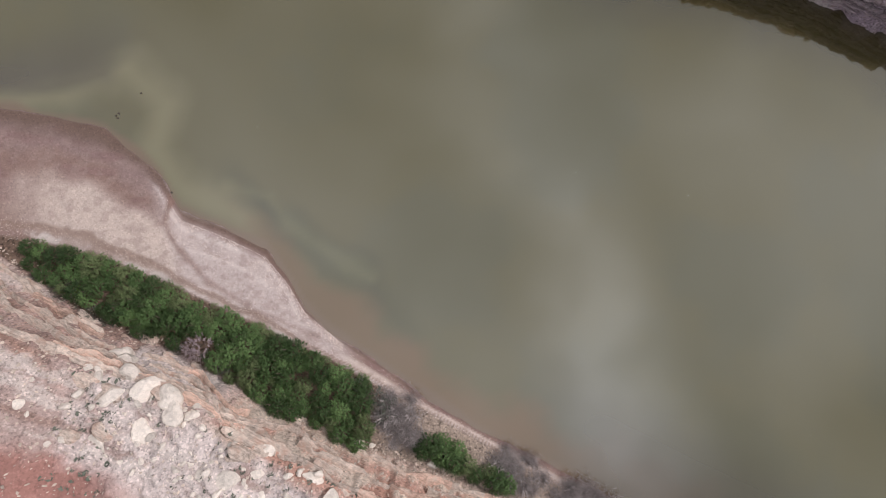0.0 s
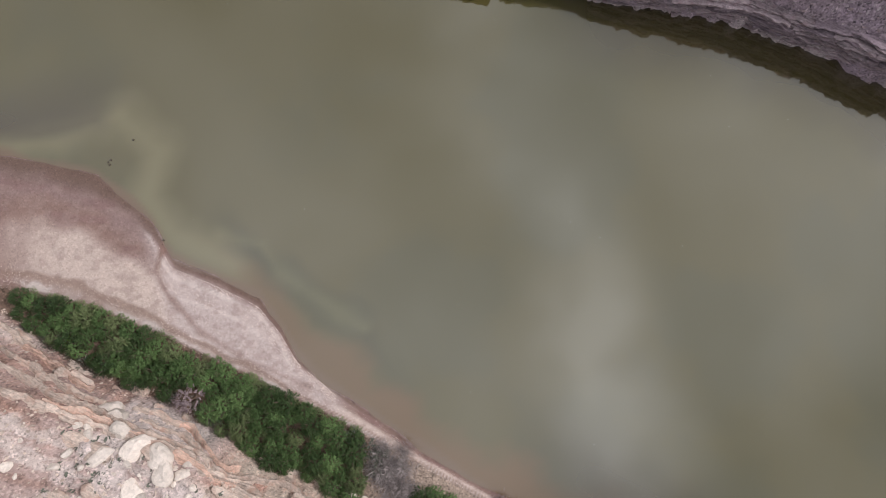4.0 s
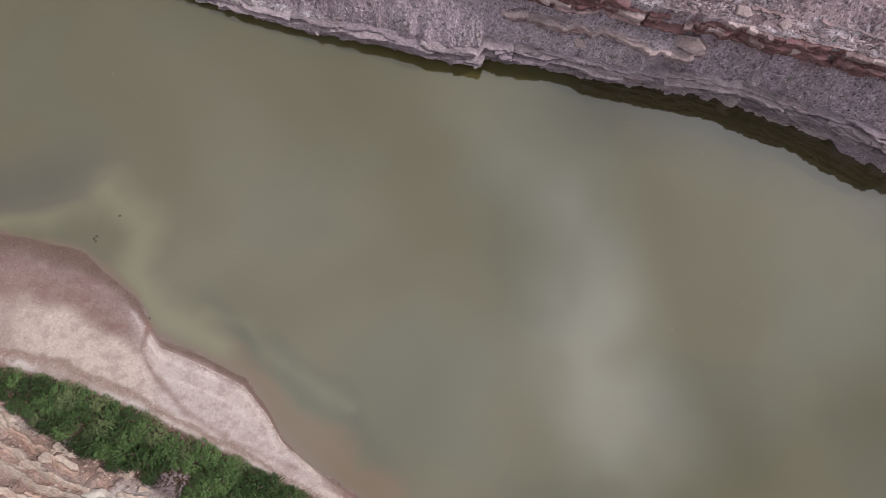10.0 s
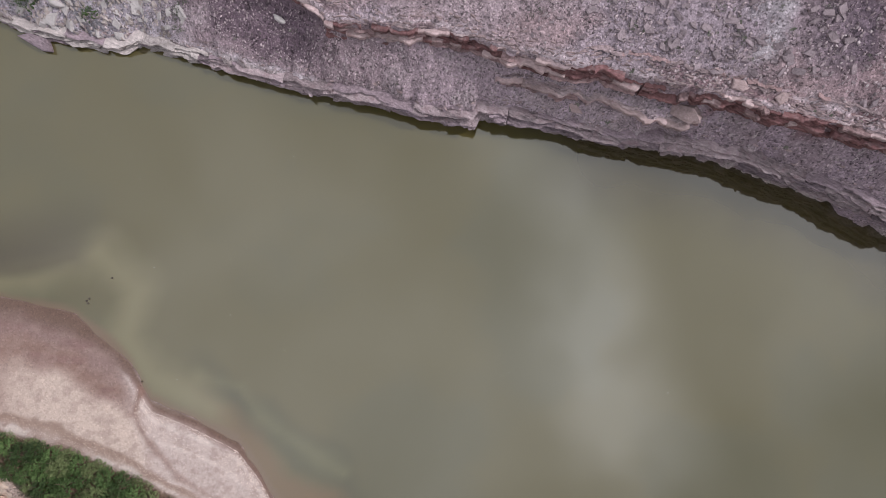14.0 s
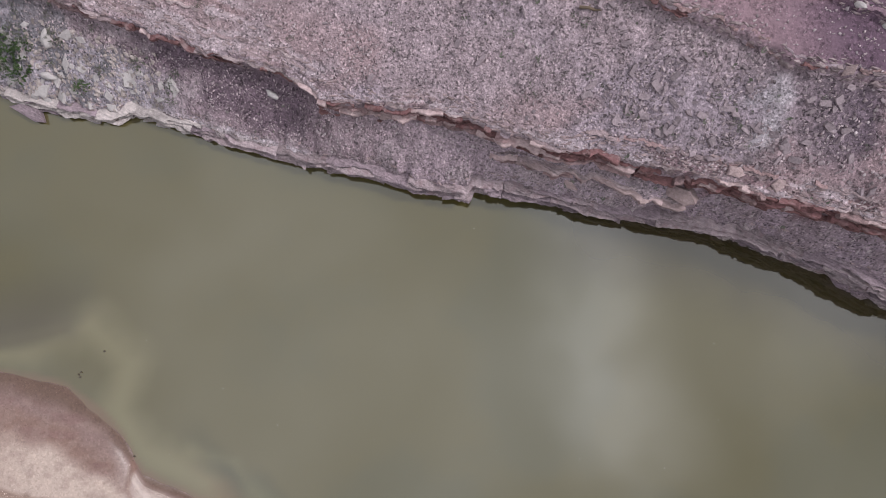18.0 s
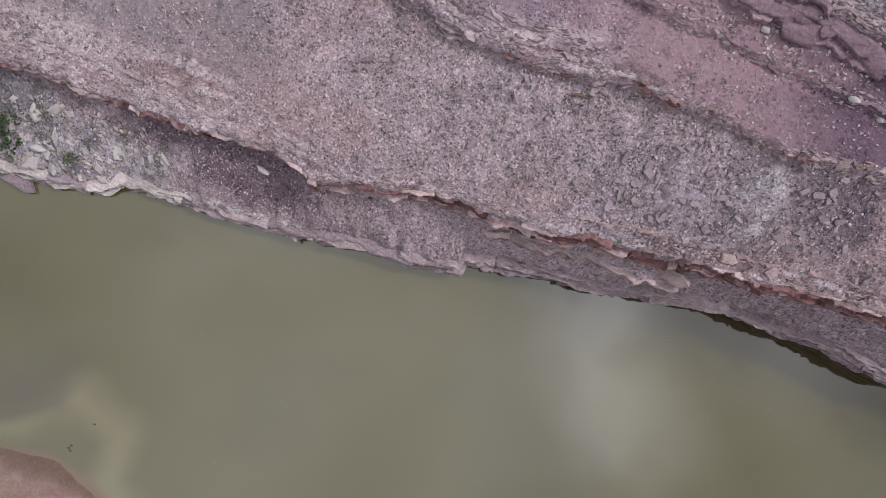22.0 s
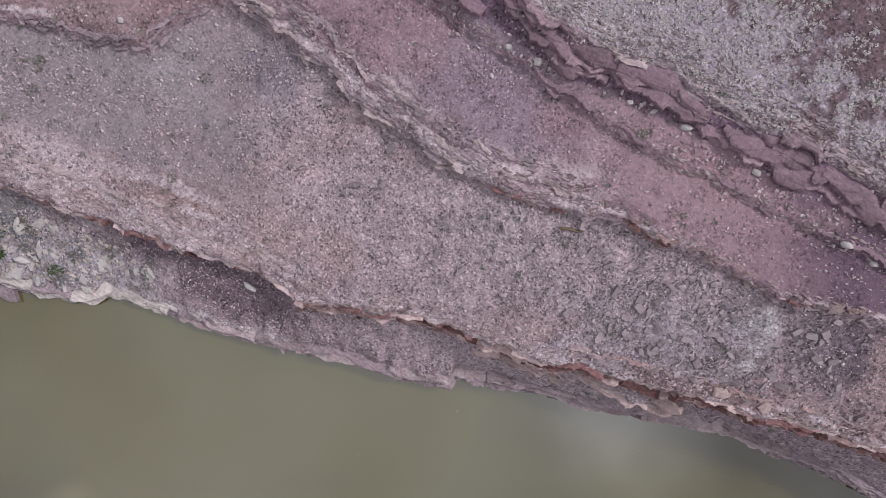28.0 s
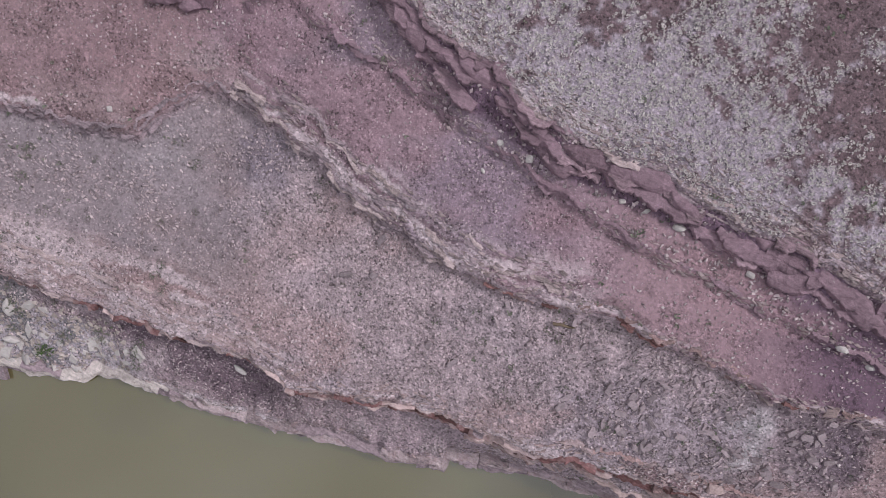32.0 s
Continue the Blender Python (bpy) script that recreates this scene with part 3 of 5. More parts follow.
    wall = f * smooth(-0.8, 0.2, yy - LEDGE_3_FOOT(xx)) * (1 - smooth(-0.5, 0.1, yy - LEDGE_3(xx)))
    c = blend(c, lin(118, 96, 104), wall)
    top = f * smooth(-0.3, 0.3, yy - LEDGE_3(xx))
    c = blend(c, lin(116, 97, 95), top)
    patch = 0.3 * big + 0.25 * mid + 0.45 * fbm(x * 1.2, y * 1.2, 4, 115) + 0.09 * (1 - smooth(2, 16, yy - LEDGE_3(xx))) - 0.09 * smooth(26, 36, 0.6 * x + 0.8 * (y - 66))
    c = blend(c, lin(170, 158, 157), top * smooth(0.43, 0.56, patch))
    # beds cropping out behind each ledge: pale bands and thin dark seams that run with the ledge
    for line_, back, front, x0, x1, seed in ((LEDGE_1, 5.5, 0.3, -70, -10, 180), (LEDGE_1, 1.8, 0.3, -10, 70, 181), (LEDGE_2, 1.6, 0.3, -70, -18, 186), (LEDGE_2, 5.0, 0.3, -18, 19, 182), (LEDGE_2, 1.0, 0.3, 19, 70, 183), (LEDGE_3, 3.5, 0.1, -20, 70, 184), (FAR_SHORE, 2.0, -0.4, -70, 70, 185)):
        q = yy - line_(xx)
        near_ = f * smooth(-front, 0.1, q) * (1 - smooth(0.3 * back, back, q + 4.0 * (fbm(x * 0.13, y * 0.13, 3, seed) - 0.5))) * smooth(x0 - 3, x0 + 3, x) * (1 - smooth(x1 - 3, x1 + 3, x))
        lay = fbm(x * 0.16 + 0.05 * q, q * 1.5 + 0.8 * mid, 4, seed + 10)
        c = blend(c, lin(200, 184, 176), near_ * smooth(0.46, 0.56, lay) * 0.85)
        c = blend(c, lin(96, 76, 75), near_ * (1 - smooth(0.33, 0.42, lay)) * 0.6)
    q = yy - LEDGE_1(xx)
    broad = f * smooth(0.2, 1.0, q) * (1 - smooth(5.5, 9.0, q + 3 * (mid - 0.5))) * (1 - smooth(-25, -15, x))
    c = blend(c, lin(150, 126, 118), broad * 0.6)
    c = blend(c, lin(190, 174, 166), broad * smooth(0.45, 0.53, fbm(x * 0.16, q * 0.9 + 0.8 * mid, 5, 197)) * 0.9)
    rust = f * smooth(-1.6, -0.6, q) * (1 - smooth(0.8, 2.4, q)) * smooth(10, 20, x) * smooth(0.42, 0.56, fbm(x * 0.22, y * 0.4, 4, 196))
    c = blend(c, lin(128, 98, 95), rust * 0.7)
    # near bank
    n = 1 - f
    d = NEAR_SHORE(x) - y
    width = np.maximum(NEAR_SHORE(x) - BUSH_TOP(x), 0.6)
    u = d / width + 0.16 * (fbm(x * 0.2, y * 0.2, 4, 150) - 0.5) + 0.10 * (mid - 0.5)
    beach = n * smooth(-0.4, 0.2, d) * (1 - smooth(-0.2, 0.5, BUSH_TOP(x) - y))
    c = blend(c, lin(146, 120, 109), beach)
    c = blend(c, lin(148, 125, 118), beach * (1 - smooth(0.18, 0.36, u)) * (1 - smooth(-36, -30, x)))
    c = blend(c, lin(140, 112, 106), beach * smooth(0.5, 0.62, fbm(x * 0.2, y * 0.55, 4, 155)) * 0.6)
    c = blend(c, lin(204, 185, 171), beach * smooth(0.40, 0.58, u) * (1 - smooth(0.90, 1.0, u)) * smooth(-58, -46, x + 4 * (mid - 0.5)))
    spit = beach * smooth(-36.5, -33.5, x + 0.35 * (y - 5)) * (1 - smooth(-13, -8, x))
    c = blend(c, lin(198, 181, 172), spit * smooth(0.06, 0.22, u) * (1 - smooth(0.85, 1.0, u)))
    # shingle thrown up in low ridges that follow the water, and patches of coarser sand
    ridge = np.sin(d * 2.6 + 5.0 * fbm(x * 0.15, y * 0.15, 3, 156)) * fbm(x * 0.5, y * 0.5, 3, 157)
    c = blend(c, lin(222, 208, 198), spit * smooth(0.18, 0.5, ridge) * (1 - smooth(0.35, 0.6, u)) * 0.7)
    c = blend(c, lin(160, 138, 128), beach * smooth(0.5, 0.68, fbm(x * 0.9, y * 1.3, 4, 158)) * 0.4)
    c = blend(c, lin(112, 92, 80), beach * (1 - smooth(0.02, 0.2, u)) * 0.9)
    c = blend(c, lin(150, 126, 112), beach * smooth(0.84, 0.88, u) * (1 - smooth(0.91, 0.96, u)) * 0.8)
    c = blend(c, lin(208, 194, 184), beach * smooth(0.93, 0.98, u) * smooth(0.3, 0.5, mid))
    creek, along = path_distance(x, y, CREEK)
    c = blend(c, lin(140, 112, 100), beach * (1 - smooth(0.05, 0.7, creek + 0.9 * (mid - 0.5))) * (0.85 - 0.5 * along))
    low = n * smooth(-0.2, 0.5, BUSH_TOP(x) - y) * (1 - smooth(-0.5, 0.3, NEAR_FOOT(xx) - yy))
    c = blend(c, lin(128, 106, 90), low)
    c = blend(c, lin(180, 160, 142), low * smooth(-9, -4, x))
    rock = n * smooth(-0.5, 0.3, NEAR_FOOT(xx) - y)
    c = blend(c, lin(188, 164, 153), rock)
    band = vnoise(h * 1.1 + 0.6 * mid, 0 * h + 3, 160)
    c = blend(c, lin(198, 162, 144), rock * smooth(0.5, 0.75, band) * 0.8 * (1 - smooth(1, 4, NEAR_LIP(x) - y)))
    c = blend(c, lin(222, 206, 196), rock * smooth(0.36, 0.52, fbm(x * 0.22, y * 0.22, 4, 170)) * smooth(-42, -34, x))
    lay = fbm(x * 0.14 + 0.05 * y, (NEAR_LIP(xx) - yy) * 1.1 + 0.8 * mid, 4, 195)
    c = blend(c, lin(222, 208, 196), rock * smooth(0.52, 0.64, lay) * 0.7)
    c = blend(c, lin(140, 108, 92), rock * (1 - smooth(0.28, 0.38, lay)) * 0.5)
    c = blend(c, lin(168, 124, 112), rock * smooth(8, 11, NEAR_LIP(x) - y + 4 * (mid - 0.5)) * (1 - smooth(-40, -30, x + 0.5 * y + 8)))
    c = blend(c, lin(228, 214, 206), rock * smooth(-26, -18, x) * smooth(1.5, 3.0, NEAR_LIP(x) - y) * smooth(0.3, 0.5, fbm(x * 0.4, y * 0.4, 3, 172)) * 0.75)
    strip = rock * (1 - smooth(0.8, 2.4, NEAR_LIP(x) - y + 1.5 * (mid - 0.5))) * smooth(-26, -20, x)
    c = blend(c, lin(206, 158, 136), strip * 0.85)
    c = blend(c, lin(226, 206, 186), strip * smooth(0.5, 0.6, fbm(x * 0.3 + 0.1 * y, (NEAR_LIP(x) - y) * 1.6, 4, 198)))
    c = blend(c, lin(232, 212, 190), rock * (1 - smooth(0.2, 0.9, NEAR_FOOT(xx) - y)) * smooth(-24, -16, x) * 0.8)
    grit = 1 - 0.75 * beach - 0.35 * rock - 0.3 * rock * smooth(8, 11, NEAR_LIP(x) - y)
    grit = grit - 0.4 * talus * (1 - smooth(-22, -12, x)) * smooth(4, 8, yy - LEDGE_1(xx))
    grit = grit - 0.45 * bench * (1 - smooth(0.35, 0.6, mid)) - 0.25 * bench * smooth(16, 24, x)
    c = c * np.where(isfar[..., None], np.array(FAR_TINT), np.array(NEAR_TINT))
    return np.concatenate([np.clip(c * SOIL_GAIN, 0.01, 0.75), grit[..., None]], -1)


SOIL_GAIN = 0.80
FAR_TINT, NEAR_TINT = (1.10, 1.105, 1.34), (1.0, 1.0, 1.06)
xs, ys = axis(-62, 64, 0.2, 2400), axis(-36, 102, 0.2, 2400)
GX, GY = np.meshgrid(xs, ys)
GH = height(GX, GY)
# level off far from the river
away = smooth(70, 400, np.hypot(GX, GY - 35))
GH = np.where(GH > 0.5, GH * (1 - away) + away * 20, GH)
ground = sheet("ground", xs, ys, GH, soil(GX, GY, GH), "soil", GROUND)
tagged(ground, "bare reddish gravel, sand and bedrock banks of the river", "ground", kind="structure")


def ground_z(x, y):
    return height(np.array([float(x)]), np.array([float(y)]))[0]


# ---- water ----
def silt_and_shade(x, y):
    """Colour of the murky water: silt, shallows and drowned sand, and the far bank's dark reflection painted in."""
    wob = 2.2 * (fbm(x * 0.18, y * 0.18, 3, 220) - 0.5)
    d = np.clip(y - NEAR_SHORE(x), 0, 40)
    n1, n2 = fbm(x * 0.06, y * 0.06, 4, 200), fbm(x * 0.16 - y * 0.05, y * 0.16, 4, 210)
    c = np.zeros((*x.shape, 3)) + np.array(lin(104, 96, 56))
    c = blend(c, lin(92, 91, 64), smooth(0.4, 0.65, n1) * 0.5)
    c = blend(c, lin(126, 96, 60), (1 - smooth(1.5, 8, d + 8 * (n2 - 0.5))) * smooth(-30, -22, x) * 0.95)
    c = blend(c, lin(110, 101, 67), (1 - smooth(-30, 5, x)) * 0.25)
    # far bank's reflection and shade painted in; water off the near shore darker too
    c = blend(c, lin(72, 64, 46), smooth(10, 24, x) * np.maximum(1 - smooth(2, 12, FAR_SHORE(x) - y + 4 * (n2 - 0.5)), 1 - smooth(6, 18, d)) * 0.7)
    # drowned pale tongue of sand off the notch, dark channel beside it
    dt, u = path_distance(x, y, [(-58, 18.6), (-49, 19.5), (-41, 23.5), (-35.5, 19), (-36.5, 13), (-33, 8.2), (-25, 4.6)])
    c = blend(c, lin(142, 134, 98), (1 - smooth(-0.5, 4.4, dt + 1.3 * wob)) * 0.85)
    dc, u = path_distance(x, y, [(-29, 13.5), (-25.5, 9), (-21, 5.5), (-14.5, 1), (-9, -2), (-4, -8), (1, -13)])
    c = blend(c, lin(54, 60, 34), (1 - smooth(0.0, 3.4, dc + 1.5 * wob)) * smooth(0.0, 0.3, u) * (1 - smooth(0.6, 1.0, u)) * 0.65)
    dl, u = path_distance(x, y, [(-27, 8.5), (-21.5, 7.5), (-19, 4), (-8, -2.5)])
    c = blend(c, lin(146, 140, 98), (1 - smooth(-0.4, 2.2, dl + 1.4 * wob)) * 0.4)
    dk, u = path_distance(x, y, [(-62, 21), (-51, 20.6), (-44, 22.6)])
    c = blend(c, lin(82, 70, 50), (1 - smooth(-0.5, 3.4, dk + 1.2 * wob)) * smooth(18.5, 20.5, y - 0.12 * (x + 50)) * 0.7)
    c = blend(c, lin(78, 66, 50), (1 - smooth(-48, -36, x + 0.5 * wob)) * smooth(21.0, 23.0, y - 0.25 * (x + 50) + 0.5 * wob) * (1 - smooth(23.5, 31, y - 0.25 * (x + 50))) * 0.5)
    c = blend(c, lin(128, 102, 76), 1 - smooth(0.1, 1.4, d + 0.9 * wob))
    return c * SILT_GAIN


SILT_GAIN = 0.6
wx_, wy_ = axis(-64, 66, 0.5, 2400), axis(-38, 60, 0.5, 2400)
WX, WY = np.meshgrid(wx_, wy_)
water = sheet("water", wx_, wy_, np.zeros(WX.shape), silt_and_shade(WX, WY), "silt_and_shade", WATER)
tagged(water, "calm silty olive-brown river water with soft cloud reflections", "river", kind="structure")

# base colours of the rocks
C_MAUVE, C_PALE, C_LEDGE, C_RUST = (161, 147, 152), (172, 161, 165), (150, 133, 137), (118, 90, 92)
C_GREY, C_PURPLE, C_WHITE = (141, 126, 134), (130, 108, 120), (176, 170, 171)
C_BUFF, C_RUST2, C_PEBBLE = (198, 180, 168), (186, 150, 134), (204, 188, 180)
C_SAGE_A, C_SAGE_B = (0.36, 0.33, 0.335), (0.70, 0.65, 0.65)


# ---- small tools for things ----
def mesh(name, verts, faces, material, shade=False):
    me = bpy.data.meshes.new(name)
    me.from_pydata([tuple(v) for v in verts], [], faces)
    me.materials.append(material)
    if shade:
        me.polygons.foreach_set("use_smooth", [True] * len(me.polygons))
    me.update()
    return me


def part(name, me, parent, m=None, label=""):
    ob = new(name, me)
    ob.parent = parent
    if m is not None:
        ob.matrix_local = m
    return tagged(ob, label)


def surface(x, y):
    """Heights and slopes of the ground at many places."""
    x, y = np.asarray(x, float), np.asarray(y, float)
    e = 0.4
    return height(x, y), (height(x + e, y) - height(x - e, y)) / (2 * e), (height(x, y + e) - height(x, y - e)) / (2 * e)


def shifted(f, x):
    """Where a line of the plan really runs, with its ragged shift."""
    x = np.asarray(x, float)
    y = f(x)
    for _ in range(4):
        w = 1.6 * (fbm(x * 0.35, y * 0.35, 3, 11) - 0.5)
        j = 0.9 * (fbm(x * 0.8, y * 0.3, 3, 5) - 0.5) + 0.5 * (np.floor(4 * vnoise(x * 0.9, y * 0.4, 9)) / 4 - 0.4)
        y = f(x + w) - j
    return y


def slab_shape(seed, sides=6, thick=0.25, chamfer=0.1, rough=0.03):
    """A split slab of rock, about 1 across: angular outline, chipped upper edge, uneven top."""
    r = random.Random(seed)
    jit = 0.36 if sides > 4 else 0.16
    ang = sorted((i + r.uniform(-jit, jit)) * 2 * math.pi / sides for i in range(sides))
    rad = [0.5 * r.uniform(0.78, 1.12) for _ in ang]
    ring = [(a, b) for a, b in zip(ang, rad)]
    v, f, n = [], [], sides
    for k, (z, s) in enumerate(((-thick, 0.94), (-0.12 * thick, 1.0), (0.0, 1 - chamfer))):
        for a, b in ring:
            v.append((b * s * math.cos(a), b * s * math.sin(a), z + (r.uniform(-rough, rough) if k == 2 else 0)))
    v.append((r.uniform(-0.08, 0.08), r.uniform(-0.08, 0.08), r.uniform(0, rough * 1.5)))
    for k in range(2):
        for i in range(n):
            j = (i + 1) % n
            f.append((k * n + i, k * n + j, (k + 1) * n + j, (k + 1) * n + i))
    for i in range(n):
        f.append((2 * n + i, 2 * n + (i + 1) % n, 3 * n))
    f.append(tuple(range(n - 1, -1, -1)))
    return v, f


def plate_shape(seed, thick=0.22, rag=0.3):
    """A long bedding plate, 1 by 1: ragged along the front, split off behind."""
    r = random.Random(seed)
    xs_ = [-0.5, -0.5 + r.uniform(0.08, 0.2), -0.15 + r.uniform(-0.1, 0.1), 0.1 + r.uniform(-0.1, 0.1), 0.5 - r.uniform(0.08, 0.2), 0.5]
    ring = [(x + r.uniform(-0.02, 0.02), -0.5 + rag * r.random() + (0.2 if abs(x) > 0.45 else 0)) for x in xs_]
    ring += [(x, 0.5 - 0.5 * rag * r.random() - (0.15 if abs(x) > 0.45 else 0)) for x in reversed(xs_)]
    n, v, f = len(ring), [], []
    for z, q in ((-thick, 0.93), (-0.15 * thick, 1.0), (0.0, 0.965)):
        v += [(x * q, y * q, z + r.uniform(-0.015, 0.015)) for x, y in ring]
    for k in range(2):
        f += [(k * n + i, k * n + (i + 1) % n, (k + 1) * n + (i + 1) % n, (k + 1) * n + i) for i in range(n)]
    f.append(tuple(range(2 * n, 3 * n)))
    return v, f


def chip_shape(seed):
    """A small angular stone of few faces."""
    r = random.Random(seed)
    n = r.choice((4, 4, 5))
    ang = sorted((i + r.uniform(-0.35, 0.35)) * 2 * math.pi / n for i in range(n))
    v = [(0.5 * math.cos(a), 0.5 * math.sin(a), -0.3) for a in ang]
    v += [(0.5 * q * math.cos(a), 0.5 * q * math.sin(a), 0.22 + r.uniform(-0.1, 0.1)) for a in ang for q in (r.uniform(0.55, 0.95),)]
    f = [(i, (i + 1) % n, n + (i + 1) % n, n + i) for i in range(n)] + [tuple(range(n, 2 * n))]
    return v, f


def boulder_shape(seed, cuts=9, detail=2, flat=0.7):
    """A weathered block: a ball cut by random planes, its faces dented."""
    bm = bmesh.new()
    bmesh.ops.create_icosphere(bm, subdivisions=detail, radius=0.5)
    r = random.Random(seed)
    planes = []
    for _ in range(cuts):
        d = Vector((r.gauss(0, 1), r.gauss(0, 1), r.gauss(0, 0.8))).normalized()
        planes.append((d, r.uniform(0.26, 0.42)))
    off = Vector((seed * 3.1, seed * 1.7, 0))
    for vert in bm.verts:
        p = vert.co.copy()
        for d, q in planes:
            e = p.dot(d) - q
            if e > 0:
                p -= d * e * 0.94
        p += p.normalized() * (0.05 * noise.noise(p * 4 + off) + 0.025 * noise.noise(p * 11 + off))
        vert.co = Vector((p.x, p.y, p.z * flat))
    bm.normal_update()
    v, f = [tuple(q.co) for q in bm.verts], [tuple(w.index for w in q.verts) for q in bm.faces]
    bm.free()
    return v, f


def joined(name, shapes, x, y, z, size, flat, yaw, tilt_x, tilt_y, material):
    """Many small pieces in one mesh."""
    V, F, base = [], [], 0
    shapes = [(np.array(v), f) for v, f in shapes]
    pick = rng.integers(0, len(shapes), len(x))
    for i in range(len(x)):
        v, f = shapes[pick[i]]
        c, s = math.cos(yaw[i]), math.sin(yaw[i])
        a, b = v[:, 0] * size[i], v[:, 1] * size[i] * flat[i]
        px, py = a * c - b * s, a * s + b * c
        pz = v[:, 2] * size[i] * 0.8 + px * tilt_x[i] + py * tilt_y[i]
        V.append(np.stack([px + x[i], py + y[i], pz + z[i]], 1))
        F.extend(tuple(base + q for q in w) for w in f)
        base += len(v)
    return new(name, mesh(name, np.concatenate(V), F, material))


CHIPS = [chip_shape(i) for i in range(14)]


def scatter(name, x, y, sizes, material, label, category, lift=0.1, aspect=(0.28, 0.85), shapes=None):
    x, y = np.asarray(x), np.asarray(y)
    h, sx, sy = surface(x, y)
    ok = h > 0.02
    x, y, h, sx, sy, sizes = x[ok], y[ok], h[ok], np.clip(sx[ok], -0.8, 0.8), np.clip(sy[ok], -0.8, 0.8), sizes[ok]
    n = len(x)
    ob = joined(name, shapes or CHIPS, x, y, h + lift * sizes, sizes, rng.uniform(*aspect, n), rng.uniform(0, 6.28, n), sx + rng.normal(0, 0.15, n), sy + rng.normal(0, 0.15, n), material)
    return tagged(ob, label, category, kind="stuff")


def tangent_pose(x, y, z, sx, sy, yaw, size, flat=1.0, thick=1.0):
    up = Vector((-sx, -sy, 1)).normalized()
    a = Vector((math.cos(yaw), math.sin(yaw), 0))
    a = (a - up * a.dot(up)).normalized()
    m = Matrix((a, up.cross(a), up)).transposed().to_4x4()
    return Matrix.Translation((x, y, z)) @ m @ Matrix.Diagonal((size, size * flat, size * thick, 1))


def sizes_of(n, low, high, power=2.2):
    return low + (high - low) * rng.random(n) ** power


# ---- rock materials ----
MAUVE = rock_material("mauve_talus_rock", lin(142, 129, 135), 0.5, 1.6, bump=0.5)
MAUVE_CHIPS = rock_material("mauve_rock_chips", lin(*C_MAUVE), 0.85, 1.2, bump=0.2, island=True)
TAN_CHIPS = rock_material("pale_rock_chips", lin(*C_PALE), 0.5, 1.2, bump=0.2, island=True)
RED_LEDGE = rock_material("red_stained_ledge_rock", lin(152, 128, 130), 0.6, 1.3, bump=1.0, stain=lin(*C_RUST), bedding=0.4)
GREY_LEDGE = rock_material("grey_ledge_rock", lin(*C_GREY), 0.6, 1.4, bump=1.0, bedding=0.4)
PURPLE = rock_material("purple_mudstone", lin(*C_PURPLE), 0.5, 1.0, bump=0.9, bedding=0.25)
PURPLE_PALE = rock_material("dusty_purple_mudstone", lin(142, 120, 130), 0.6, 1.2, bump=0.9, bedding=0.4)
PALE = rock_material("pale_sandstone", lin(*C_WHITE), 0.3, 1.2, bump=0.6)
CLIFF = rock_material("buff_cliff_rock", lin(*C_BUFF), 0.5, 1.1, bump=1.0, stain=lin(*C_RUST2), bedding=0.35)
CLIFF_ORANGE = rock_material("orange_cliff_rock", lin(204, 172, 156), 0.5, 1.1, bump=1.0, stain=lin(214, 194, 180), bedding=0.4)
BUFF_CHIPS = rock_material("buff_rock_chips", lin(192, 176, 164), 0.5, 1.2, bump=0.2, island=True)
WHITE_CHIPS = rock_material("whitish_rock_chips", lin(158, 148, 146), 0.6, 1.2, bump=0.3, island=True)
BROWN_PEBBLE = rock_material("wet_brown_pebbles", lin(122, 100, 92), 0.4, 1.5, bump=0.1, island=True)
DARK_STONE = rock_material("wet_dark_stone", lin(74, 66, 58), 0.4, 1.5, bump=0.3)
PEBBLE = rock_material("river_pebbles", lin(*C_PEBBLE), 0.45, 1.5, bump=0.1, island=True)

SLABS = [mesh("slab", *(plate_shape(i, 0.25, 0.2) if i % 2 else slab_shape(i, 4, 0.34)), MAUVE) for i in range(14)]
CLIFF_SLABS = [mesh("slab", *plate_shape(80 + i, 0.3), CLIFF) for i in range(10)]
PURPLE_ROCKS = [mesh("boulder", *boulder_shape(100 + i, 11, 3, 0.75), PURPLE, True) for i in range(8)]
PALE_ROCKS = [mesh("boulder", *boulder_shape(120 + i, 9, 3, 0.7), PALE, True) for i in range(8)]
NEAR_PALE = rock_material("white_sandstone", lin(218, 206, 196), 0.35, 1.2, bump=0.8)
NEAR_ROCKS = [mesh("boulder", *boulder_shape(220 + i, 9, 3, 0.75), NEAR_PALE) for i in range(8)]
PINK_LEDGE = rock_material("pinkish_ledge_rock", lin(*C_LEDGE), 0.6, 1.4, bump=1.0, bedding=0.4)
RED_SEAM = rock_material("dark_red_seam_rock", lin(116, 85, 86), 0.7, 1.6, bump=1.0, bedding=0.5)
PALE_PLATE = rock_material("pale_tan_ledge_rock", lin(162, 146, 149), 0.6, 1.2, bump=1.0, bedding=0.4)
BANK_ROCK = rock_material("mauve_bank_rock", lin(160, 145, 150), 0.6, 1.2, bump=1.0, stain=lin(134, 112, 118), bedding=0.35)
PALE_BANK = rock_material("pale_bank_rock", lin(182, 172, 172), 0.5, 1.2, bump=1.0, bedding=0.3)
TAN_BLOCK = rock_material("pinkish_ledge_block", lin(168, 148, 149), 0.4, 1.2, bump=0.9, bedding=0.2)
LEDGE_BLOCKS = [mesh("block", *slab_shape(160 + i, 4 + i % 2, 0.45, 0.14, 0.05), TAN_BLOCK) for i in range(5)]
